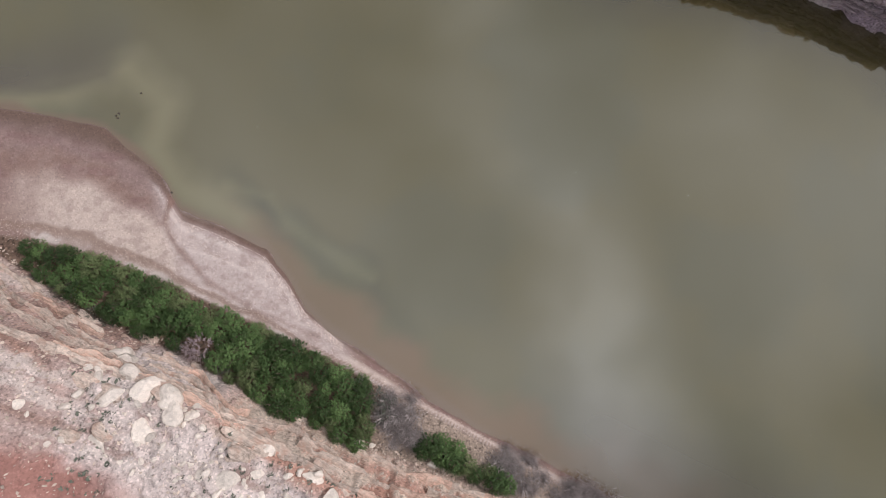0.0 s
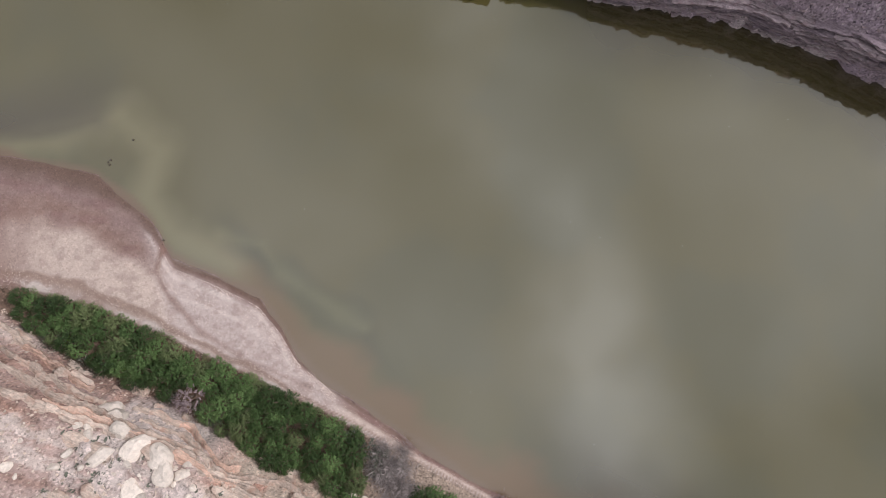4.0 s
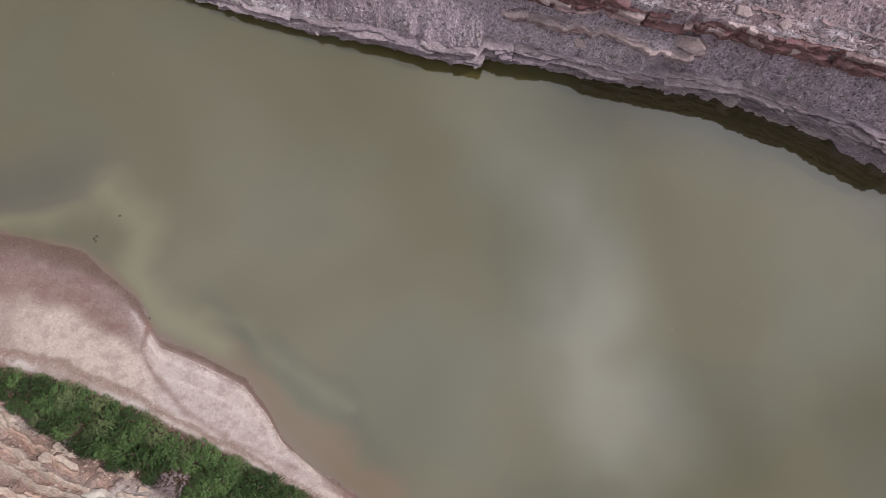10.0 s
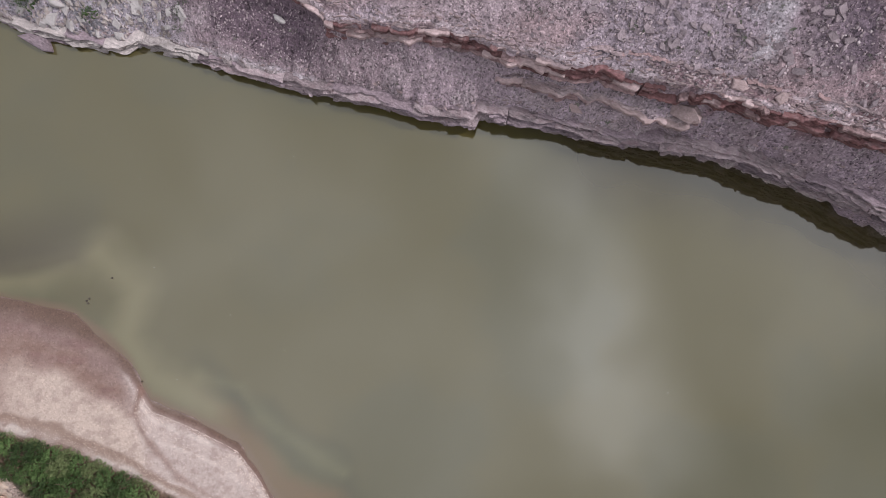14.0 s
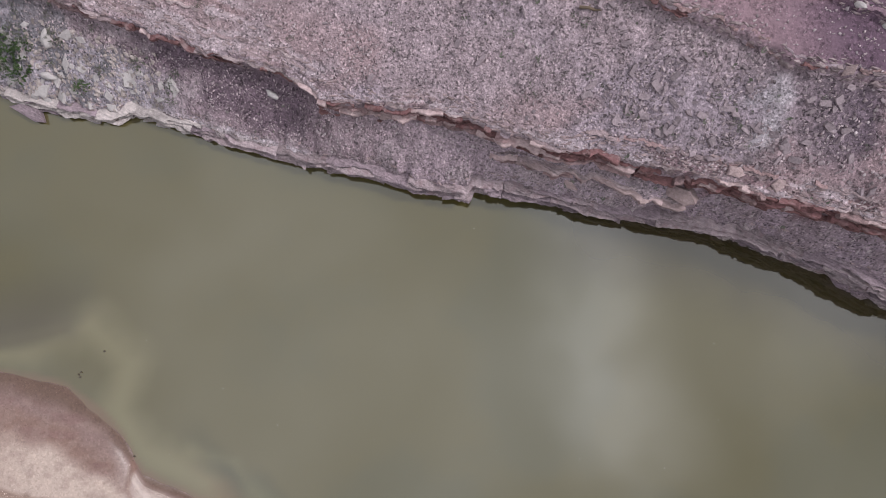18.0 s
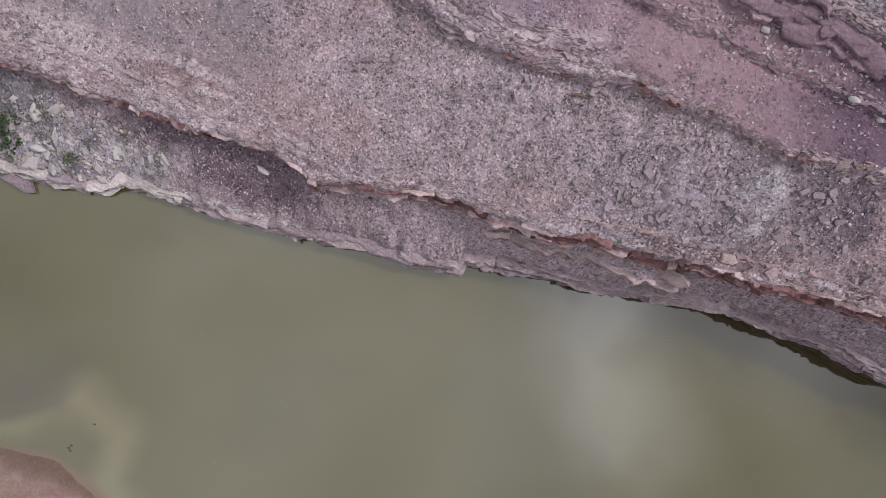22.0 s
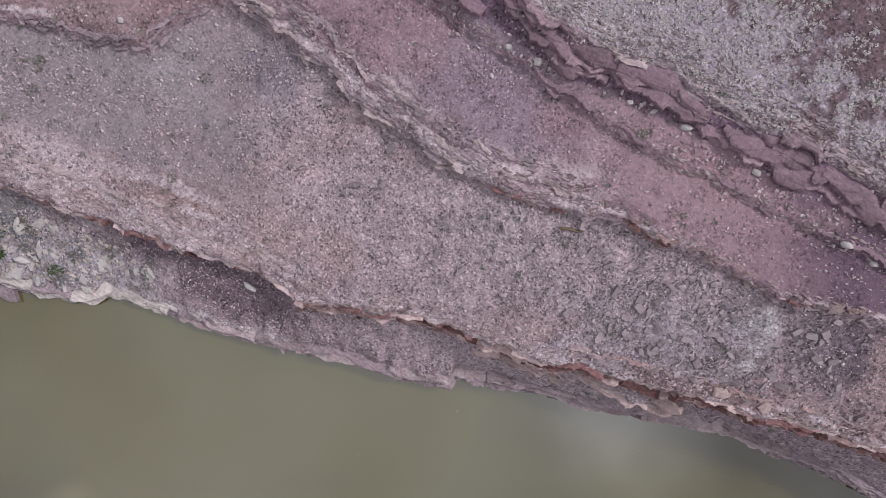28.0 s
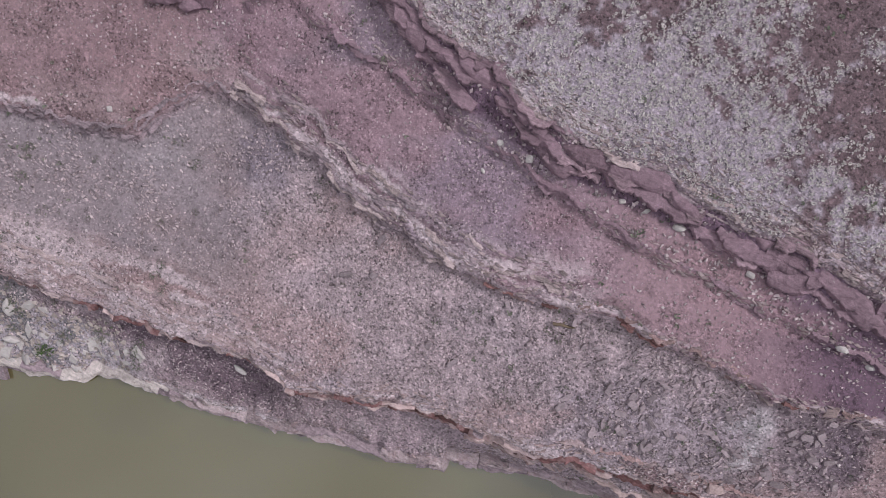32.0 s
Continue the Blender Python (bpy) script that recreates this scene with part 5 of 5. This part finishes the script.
edge_slab.matrix_world = tangent_pose(-51.0, 50.1, 0.75, 0.05, 0.12, -0.35, 5.2, 0.42, 0.8)

# ---- loose rock of the near bank ----
CLIFF_TOP = [(-35.4, -12.67, 3.62, 0.85, 0.9, 0.2), (-34.0, -13.17, 2.88, 0.9, 0.9, 1.0), (-32.7, -13.77, 3.0, 0.8, 0.8, 2.4), (-30.1, -15.37, 3.75, 0.75, 0.9, 0.5), (-27.6, -16.27, 3.38, 0.8, 0.9, 2.0), (-26.9, -17.77, 3.25, 0.7, 0.9, 1.6), (-25.2, -17.97, 1.88, 0.8, 0.9, 0.4), (-37.7, -17.07, 1.5, 0.7, 0.8, 0.1), (-36.8, -15.87, 1.6, 0.7, 0.8, 0.8), (-14.3, -23.67, 1.2, 0.8, 0.8, 0.2), (-13.3, -23.47, 1.3, 0.6, 0.8, 1.4), (-17.6, -23.67, 1.9, 0.7, 0.7, 0.3), (-20.8, -24.27, 3.6, 0.8, 0.5, 0.4), (-11.2, -23.57, 1.2, 0.7, 0.7, 0.1), (-12.2, -23.27, 1.5, 0.5, 0.6, -0.4)]
lone("boulder", NEAR_ROCKS, CLIFF_TOP, "rounded whitish sandstone boulder on the cliff top", "boulder", "white boulders on the cliff", 0.25)
lone("boulder", NEAR_ROCKS, [(-8.2, -22.3, 2.3, 0.7, 0.7, -0.5), (0.8, -24.6, 1.8, 0.6, 0.6, -0.3), (-6.6, -22.6, 1.0, 0.7, 0.7, 0.4)], "pale rock at the foot of the cliff", "boulder")
SHEETS = []
for i in range(64):
    x = random.uniform(-57, -10)
    SHEETS.append((x, float(NEAR_FOOT(x)) - random.uniform(-0.6, 2.6), random.uniform(1.2, 3.4), random.uniform(0.35, 0.6), random.uniform(0.6, 1.0), -0.4 + random.gauss(0, 0.2)))
lone("rock_slab", CLIFF_SLABS, SHEETS, "split buff slab lying at the cliff foot", "rock", "buff slabs", 0.1)
DOMES = []
for i in range(16):
    x = random.uniform(-37, -8)
    DOMES.append((x, float(NEAR_LIP(x)) - (random.uniform(0, 2.5) if i < 8 else 9 * random.random()), random.uniform(2.2, 4.6), random.uniform(0.5, 0.8), random.uniform(0.35, 0.5), random.uniform(-0.9, 0.1)))
lone("rock_dome", BUFF_ROCKS, DOMES, "low weathered buff rock mass on the cliff top", "rock", "rock masses on the cliff", 0.5)
for i in range(150):
    x = random.gauss(-22, 8)
    CLIFF_TOP.append((x, float(NEAR_LIP(x)) - random.uniform(0.2, 9), 0.3 + 1.0 * random.random() ** 2, random.uniform(0.5, 0.95), 0.8, random.uniform(0, 6.28)))
lone("boulder", NEAR_ROCKS, CLIFF_TOP[15:], "small whitish boulder on the rubbly cliff top", "boulder", "white boulders on the cliff", 0.3)


def near_cliff():
    thing = tagged(new("near_cliff"), "buff cliff of split rock layers stained orange", "cliff")
    thing.location = (-25, -17, 4)
    for level in range(5):
        t = 0.05 + level / 4.2
        f = lambda x, t=t: NEAR_FOOT(x) * (1 - t) + NEAR_LIP(x) * t
        xs_, ys_, nx, ny = stations(f, -61, 26, False, 0.2)
        top = height(xs_ - nx * 0.4, ys_ - ny * 0.4)
        top = np.convolve(np.pad(top, 12, mode="edge"), np.ones(25) / 25, "valid")
        course(thing, xs_, ys_, -nx, -ny, top + 0.08, 0.3, 0.45, 1.4, [CLIFF, CLIFF, CLIFF, CLIFF_ORANGE], 61 + level, 7.0, 0.25, rag=1.0)


near_cliff()
x = rng.uniform(-62, 20, 5000)
y = NEAR_LIP(x) - rng.random(len(x)) ** 1.3 * 22 + 1.2
scatter("cliff_rubble", x, y, sizes_of(len(x), 0.1, 0.5, 2.6), BUFF_CHIPS, "pale rubble and chips on the cliff top", "rubble")
x = rng.uniform(-60, 22, 1800)
y = NEAR_FOOT(x) + rng.normal(0.2, 0.7, len(x))
scatter("cliff_foot_rubble", x, y, sizes_of(len(x), 0.12, 0.5, 2.4), BUFF_CHIPS, "fallen rubble at the foot of the cliff", "rubble")
# pebbles of the sandbar: a shingle ridge along the water and a strip by the bushes
x = rng.uniform(-34.5, -11, 4200)
w = NEAR_SHORE(x) - BUSH_TOP(x)
y = NEAR_SHORE(x) - w * (0.12 + 0.32 * rng.random(len(x)) ** 1.8)
keep = vnoise(x * 0.3 + y * 0.3, y * 0.5, 400) > 0.15 + 0.3 * rng.random(len(x))
scatter("shingle", x[keep], y[keep], sizes_of(keep.sum(), 0.06, 0.17, 2.0), PEBBLE, "whitish river pebbles along the sandbar", "pebbles", 0.0, (0.6, 1.0))
x = rng.uniform(-55, 24, 6000)
y = BUSH_TOP(x) + rng.normal(0.7, 0.7, len(x))
keep = y < NEAR_SHORE(x) - 0.3
scatter("shingle", x[keep], y[keep], sizes_of(keep.sum(), 0.05, 0.14, 2.4), PEBBLE, "pale gravel strip beside the bushes", "pebbles", 0.0, (0.6, 1.0))
x = rng.uniform(-58, 24, 1100)
y = NEAR_SHORE(x) - np.abs(rng.normal(0.4, 0.5, len(x)))
scatter("shore_gravel", x, y, sizes_of(len(x), 0.05, 0.14, 2.0), BROWN_PEBBLE, "brown gravel along the waterline", "pebbles", 0.0, (0.6, 1.0))

# ---- plants ----
def leaf_material(name, a, b, rough=0.6):
    mat, nt, p = shader(name)
    N, L = nt.nodes.new, nt.links.new
    g, o, mx, add = N("ShaderNodeNewGeometry"), N("ShaderNodeObjectInfo"), N("ShaderNodeMix"), N("ShaderNodeMath")
    mx.data_type = "RGBA"
    add.operation = "MULTIPLY_ADD"
    add.inputs[1].default_value = 0.6
    half = N("ShaderNodeMath")
    half.operation = "MULTIPLY"
    half.inputs[1].default_value = 0.4
    L(o.outputs["Random"], half.inputs[0])
    L(g.outputs["Random Per Island"], add.inputs[0])
    L(half.outputs[0], add.inputs[2])
    L(add.outputs[0], mx.inputs[0])
    mx.inputs[6].default_value, mx.inputs[7].default_value = (*a, 1), (*b, 1)
    L(mx.outputs[2], p.inputs["Base Color"])
    p.inputs["Roughness"].default_value = rough
    p.inputs["Specular IOR Level"].default_value = 0.3
    return mat


LEAF = leaf_material("willow_leaves", (0.020, 0.048, 0.012), (0.205, 0.315, 0.115))
LEAF_DARK = leaf_material("dark_willow_leaves", (0.012, 0.028, 0.008), (0.105, 0.170, 0.058))
LEAF_OLIVE = leaf_material("olive_willow_leaves", (0.04, 0.06, 0.018), (0.27, 0.33, 0.15))
LEAF_BRIGHT = leaf_material("young_leaves", (0.06, 0.12, 0.02), (0.16, 0.24, 0.06))
LEAF_PINK = leaf_material("tamarisk_bloom", (0.20, 0.14, 0.15), (0.50, 0.40, 0.42))
TWIG = leaf_material("dry_twigs", (0.17, 0.14, 0.135), (0.50, 0.44, 0.43), 0.9)
BARK = leaf_material("brown_bark", (0.08, 0.06, 0.045), (0.16, 0.12, 0.09), 0.9)
SAGE = leaf_material("dry_sage", C_SAGE_A, C_SAGE_B, 0.9)
SCRUB = leaf_material("grey_green_scrub", (0.09, 0.10, 0.078), (0.21, 0.215, 0.175), 0.9)


def crown_shape(seed, leaves=1100, spread=1.0, high=1.6, leaf=0.13):
    """Leafy sprigs standing out of an uneven dome, with gaps between them."""
    r = random.Random(seed)
    off = Vector((seed * 0.37, seed * 0.11, 0))
    V, F = [], []
    while len(F) < leaves:
        a, q = r.uniform(0, 6.28), r.random() ** 0.55
        d = Vector((math.cos(a) * q, math.sin(a) * q, 0))
        bump = noise.noise(d * 2.6 + off) + 0.5 * noise.noise(d * 6 + off)
        rim_ = 1 + 0.28 * noise.noise(Vector((math.cos(a), math.sin(a), 0)) * 1.6 + off)
        base = Vector((d.x * spread * rim_, d.y * spread * rim_, high * (0.92 * math.sqrt(max(0, 1 - 0.9 * q * q)) * (0.85 + 0.28 * bump) - 0.12 - 0.25 * r.random() ** 2)))
        if bump < -0.45 and r.random() < 0.7:
            continue
        base.z = max(base.z, 0.2)
        axis_ = (Vector((d.x, d.y, 0.55)) + Vector((r.gauss(0, 0.35), r.gauss(0, 0.35), r.gauss(0, 0.2)))).normalized()
        size = r.uniform(0.25, 0.5)
        for k in range(14):
            t = k / 13
            p = base + axis_ * size * t
            n = (axis_.orthogonal().normalized())
            n = Matrix.Rotation(k * 2.4 + r.uniform(-0.4, 0.4), 3, axis_) @ n
            t_ = (n * 0.8 + axis_ * 0.55).normalized()
            b = axis_.cross(t_).normalized()
            l, w = leaf * r.uniform(0.7, 1.3) * (1.15 - 0.5 * t), leaf * r.uniform(0.28, 0.5)
            i = len(V)
            V += [p, p + t_ * l * 0.5 + b * w, p + t_ * l - Vector((0, 0, 0.03)), p + t_ * l * 0.5 - b * w]
            F.append((i, i + 1, i + 2, i + 3))
    return V, F


def limb(V, F, a, b, ra, rb, sides=5):
    d = (b - a).normalized()
    u = d.orthogonal().normalized()
    w = d.cross(u)
    i = len(V)
    for p, q in ((a, ra), (b, rb)):
        for k in range(sides):
            t = 2 * math.pi * k / sides
            V.append(p + u * q * math.cos(t) + w * q * math.sin(t))
    for k in range(sides):
        j = (k + 1) % sides
        F.append((i + k, i + j, i + sides + j, i + sides + k))


def stem_shape(seed, spread=1.0, high=1.6):
    r = random.Random(seed)
    V, F = [], []
    a = r.uniform(0, 6.28)
    p0 = Vector((0.12 * math.cos(a), 0.12 * math.sin(a), -0.25))
    p1 = Vector((0.35 * spread * math.cos(a), 0.35 * spread * math.sin(a), high * 0.4))
    p2 = Vector((0.8 * spread * math.cos(a + r.uniform(-0.4, 0.4)), 0.8 * spread * math.sin(a), high * r.uniform(0.65, 0.95)))
    limb(V, F, p0, p1, 0.05, 0.035)
    limb(V, F, p1, p2, 0.035, 0.012)
    return V, F


def brush_shape(seed, twigs=260, spread=0.8, high=1.1):
    """Bare forking twigs fanning out of one base."""
    r = random.Random(seed)
    V, F = [], []
    for _ in range(twigs):
        a, e = r.uniform(0, 6.28), r.uniform(0.25, 1.3)
        d = Vector((math.cos(a) * math.cos(e), math.sin(a) * math.cos(e), math.sin(e)))
        p0 = Vector((r.gauss(0, 0.5), r.gauss(0, 0.5), -0.05))
        l = r.uniform(0.5, 1.15)
        p1 = p0 + d * l * 0.55 * spread
        p2 = p1 + (d + Vector((r.gauss(0, 0.6), r.gauss(0, 0.6), r.gauss(-0.1, 0.3)))).normalized() * l * 0.5 * spread
        limb(V, F, p0, p1, 0.016, 0.011, 3)
        limb(V, F, p1, p2, 0.011, 0.006, 3)
        limb(V, F, p1, p1 + (d + Vector((r.gauss(0, 0.9), r.gauss(0, 0.9), r.gauss(0.1, 0.3)))).normalized() * l * 0.4, 0.009, 0.005, 3)
    return V, F


def make_bush(seed, leaves, leaf_mat, label, group, spread=1.0, high=1.6, leaf=0.13):
    b = tagged(new("bush"), label, "bush", group)
    part("crown", mesh("crown", *crown_shape(seed, leaves, spread, high, leaf), leaf_mat), b)
    for k in range(5):
        part("stem", mesh("stem", *stem_shape(seed * 10 + k, spread, high), BARK), b)
    return b


def plant(proto, places):
    """Copies of a plant at x, y, size; the first stands in the prototype's own place."""
    a = np.array([p[:2] for p in places])
    h = height(a[:, 0], a[:, 1])
    for k, ((x, y, s), z) in enumerate(zip(places, h)):
        m = Matrix.Translation((x, y, z)) @ Matrix.Rotation(random.uniform(0, 6.28), 4, "Z")
        ob = proto if k == 0 else copy_thing(proto, m)
        ob.matrix_basis = m @ Matrix.Diagonal((s, s, s * random.uniform(0.85, 1.15), 1))


def thicket():
    spots = []
    tries = 0
    while len(spots) < 150 and tries < 9000:
        tries += 1
        x = random.uniform(-50.6, -7.5)
        lo, hi = float(NEAR_FOOT(x)) + (1.5 if x < -27 else 0.6), float(BUSH_TOP(x)) - 0.9
        if hi < lo:
            continue
        y = random.uniform(lo, hi)
        if all((x - a) ** 2 + (y - b) ** 2 > 1.5**2 for a, b, _ in spots) and math.hypot(x + 28, y + 11.6) > 2.5:
            spots.append((x, y, random.uniform(0.75, 1.4)))
    spots += [(2.0, -23.3, 1.3), (0.6, -22.2, 1.2), (3.4, -24.0, 1.2), (4.8, -24.4, 1.1), (-0.4, -22.7, 1.0), (1.8, -22.0, 1.0), (3.6, -22.8, 1.0), (8.4, -26.0, 1.2), (9.6, -26.4, 1.1), (7.6, -25.2, 0.9), (5.8, -25.4, 0.9)]
    protos = [make_bush(500 + k, 3600, (LEAF, LEAF_DARK, LEAF, LEAF_OLIVE, LEAF_DARK, LEAF)[k], ("dense green willow bush on the river bank", "dense dark green willow bush on the river bank", "dense green willow bush on the river bank", "olive green willow bush on the river bank", "dense dark green willow bush on the river bank", "dense green willow bush on the river bank")[k], "bushes along the bank", random.uniform(0.95, 1.1), random.uniform(1.9, 2.8), 0.115) for k in range(6)]
    for k, p in enumerate(protos):
        plant(p, spots[k::6])
    plant(make_bush(520, 900, LEAF_BRIGHT, "yellow-green young bush among the willows", "bushes along the bank", 0.9, 2.0), [(-35.9, -8.6, 1.0), (-43.5, -5.2, 0.7), (-22.5, -13.0, 0.7)])
    plant(make_bush(521, 1200, LEAF_PINK, "dusty pink flowering tamarisk bush under the cliff", "", 1.1, 2.3, 0.1), [(-28.0, -11.7, 1.6), (-29.2, -12.2, 1.1)])
    plant(make_bush(522, 600, SCRUB, "sparse grey-green bush at the end of the thicket", "", 1.0, 1.4), [(-6.2, -17.0, 1.2), (-4.9, -17.9, 1.1), (-8.4, -15.6, 1.0), (-5.6, -18.9, 1.0)] + [(x, float(NEAR_FOOT(x)) + random.uniform(0.5, 2.0), random.uniform(0.45, 0.9)) for x in (random.uniform(-49, -24) for _ in range(26))])
    plant(make_bush(523, 1400, LEAF_OLIVE, "low olive fringe bush at the edge of the thicket", "bushes along the bank", 1.0, 1.1, 0.1), [(x, float(BUSH_TOP(x)) - random.uniform(0.2, 0.9), random.uniform(0.45, 0.85)) for x in (random.uniform(-50, -8) for _ in range(46))])
    brush = []
    for k in range(3):
        b = tagged(new("dry_brush"), "leafless greyish-brown brush by the water", "brush", "dry brush")
        part("brushwood", mesh("brushwood", *brush_shape(540 + k), TWIG), b)["kind"] = "stuff"
        for q in range(5):
            bough = part("branch", mesh("branch", *stem_shape(5400 + 10 * k + q, 1.0, 1.1), TWIG), b)
            part("twig", mesh("twig", *stem_shape(5500 + 10 * k + q, 0.7, 1.3), TWIG), bough)
        brush.append(b)
    places = [(-3.7 + random.gauss(0, 1.1), -19.6 + random.gauss(0, 1.0), random.uniform(0.9, 1.5)) for _ in range(14)]
    places += [(-2.4 + random.gauss(0, 0.8), -22.0 + random.gauss(0, 0.7), random.uniform(0.8, 1.3)) for _ in range(8)]
    for _ in range(36):
        t = random.random()
        places.append((9.0 + 15.5 * t + random.gauss(0, 0.8), -23.9 - 5.3 * t + random.gauss(-0.4, 0.9), random.uniform(0.9, 1.6)))
    places = [p for p in places if p[1] < float(NEAR_SHORE(p[0])) - 0.6]
    for k in range(3):
        plant(brush[k], places[k::3])


thicket()


def tuft_shape(seed, blades=9):
    r = random.Random(seed)
    V, F = [], []
    for _ in range(blades):
        a = r.uniform(0, 6.28)
        b = a + r.uniform(0.7, 1.4)
        q, z = r.uniform(0.3, 0.55), r.uniform(0.08, 0.4)
        i = len(V)
        V += [(0.1 * math.cos(a), 0.1 * math.sin(a), 0.0), (q * math.cos(a), q * math.sin(a), z), (q * 0.8 * math.cos(b), q * 0.8 * math.sin(b), z * r.uniform(0.7, 1.3))]
        F.append((i, i + 1, i + 2))
    return V, F


TUFTS = [tuft_shape(i) for i in range(10)]
x = rng.uniform(-6, 62, 46000)
y = LEDGE_3(x) + 0.2 + rng.random(len(x)) * 42
near_rim = 1 - smooth(2, 16, y - LEDGE_3(x))
cover = 0.45 * fbm(x * 0.1, y * 0.1, 4, 100) + 0.55 * fbm(x * 0.45, y * 0.45, 4, 110) + 0.10 * near_rim
keep = (cover > 0.46 + 0.1 * rng.random(len(x))) & (y < 106)
scatter("dry_scrub", x[keep], y[keep], sizes_of(keep.sum(), 0.14, 0.55, 1.8), SAGE, "pale grey dry scrub covering the plateau", "scrub", 0.0, (0.7, 1.0), TUFTS)
x = rng.uniform(-58, 60, 2600)
y = rng.uniform(34, 100, len(x))
keep = (y > FAR_SHORE(x) + 1.5) & (vnoise(x * 0.18, y * 0.18, 420) > 0.6 + 0.25 * rng.random(len(x)))
scatter("bank_scrub", x[keep], y[keep], sizes_of(keep.sum(), 0.25, 0.8, 2.0), SCRUB, "sparse grey-green scrub between the rocks", "scrub", 0.0, (0.7, 1.0), TUFTS)
x = rng.uniform(-38, 8, 1300)
y = NEAR_LIP(x) - 0.5 - rng.random(len(x)) * 16
keep = fbm(x * 0.2, y * 0.2, 3, 430) > 0.42 + 0.2 * rng.random(len(x))
x, y = x[keep], y[keep]
scatter("cliff_scrub", x, y, sizes_of(len(x), 0.25, 0.85, 2.0), SCRUB, "small dry grey-green tufts on the cliff top", "scrub", 0.0, (0.7, 1.0), TUFTS)
lone_scrub = tagged(new("green_scrub"), "low dark green scrub at the foot of the white blocks", "bush")
part("crown", mesh("crown", *crown_shape(560, 900, 1.1, 0.9, 0.12), LEAF_DARK), lone_scrub)
plant(lone_scrub, [(-51.0, 54.6, 1.5), (-43.0, 53.2, 0.9), (-52.4, 56.2, 1.6), (-50.2, 57.4, 1.2), (-52.8, 58.4, 1.3)])

grey_bush = tagged(new("grey_scrub"), "low grey-green scrub among the white blocks", "bush", "scrub among the blocks")
part("crown", mesh("crown", *crown_shape(561, 500, 1.0, 0.8, 0.13), SCRUB), grey_bush)
places = []
for _ in range(18):
    x = random.uniform(-56, -30)
    places.append((x, random.uniform(float(FAR_SHORE(x)) + 2.0, float(LEDGE_1(x)) - 1.2), random.uniform(0.4, 1.1)))
plant(grey_bush, places)
tiny = tagged(new("desert_shrub"), "small grey-green desert shrub on the talus slope", "bush", "shrubs on the slope")
part("crown", mesh("crown", *crown_shape(562, 420, 1.0, 0.7, 0.13), SCRUB), tiny)
places = []
for _ in range(60):
    x = random.uniform(-50, 55)
    places.append((x, random.uniform(float(LEDGE_1(x)) + 2.0, float(LEDGE_2(x)) - 1.5), random.uniform(0.25, 0.6)))
plant(tiny, places)

# ---- odds and ends ----
def log_shape():
    V, F = [], []
    pts = [Vector((-1.1, 0, 0.05)), Vector((-0.3, 0.06, 0.12)), Vector((0.5, -0.02, 0.1)), Vector((1.15, 0.04, 0.16))]
    for a, b, ra, rb in zip(pts, pts[1:], (0.17, 0.16, 0.13), (0.16, 0.13, 0.06)):
        limb(V, F, a, b, ra, rb, 8)
    limb(V, F, pts[1], pts[1] + Vector((0.35, 0.4, 0.18)), 0.06, 0.02, 6)
    return V, F


log = tagged(new("driftwood_log", mesh("driftwood_log", *log_shape(), BARK)), "dark weathered log lying on the talus slope", "log")
log.matrix_world = Matrix.Translation((16.9, 60.2, ground_z(16.9, 60.2) + 0.08)) @ Matrix.Rotation(-0.15, 4, "Z")
for k, (x, y) in enumerate(((-41.9, 17.2), (-41.6, 17.5), (-41.7, 16.9), (-38.9, 20.3), (-34.0, 7.5), (-34.2, 7.0))):
    st = tagged(new("stone", mesh("stone", *slab_shape(600 + k, 5, 0.28), DARK_STONE)), "small dark stone breaking the shallow water", "stone", "stones in the shallows")
    st.matrix_world = Matrix.Translation((x, y, 0.06)) @ Matrix.Diagonal((0.34, 0.3, 1.6, 1))

# tiny foam flecks adrift on the calm water
x = rng.uniform(-45, 50, 80)
y = rng.uniform(-20, 45, 80)
keep = (y > NEAR_SHORE(x) + 3) & (y < FAR_SHORE(x) - 2)
FOAM = leaf_material("foam", (0.5, 0.5, 0.46), (0.75, 0.75, 0.7), 0.5)
n = int(keep.sum())
foam = joined("foam_fleck", CHIPS, x[keep], y[keep], np.full(n, 0.01), sizes_of(n, 0.05, 0.13, 2.5), rng.uniform(0.4, 1, n), rng.uniform(0, 6, n), np.zeros(n), np.zeros(n), FOAM)
tagged(foam, "tiny pale foam flecks floating on the river", "foam", kind="stuff")
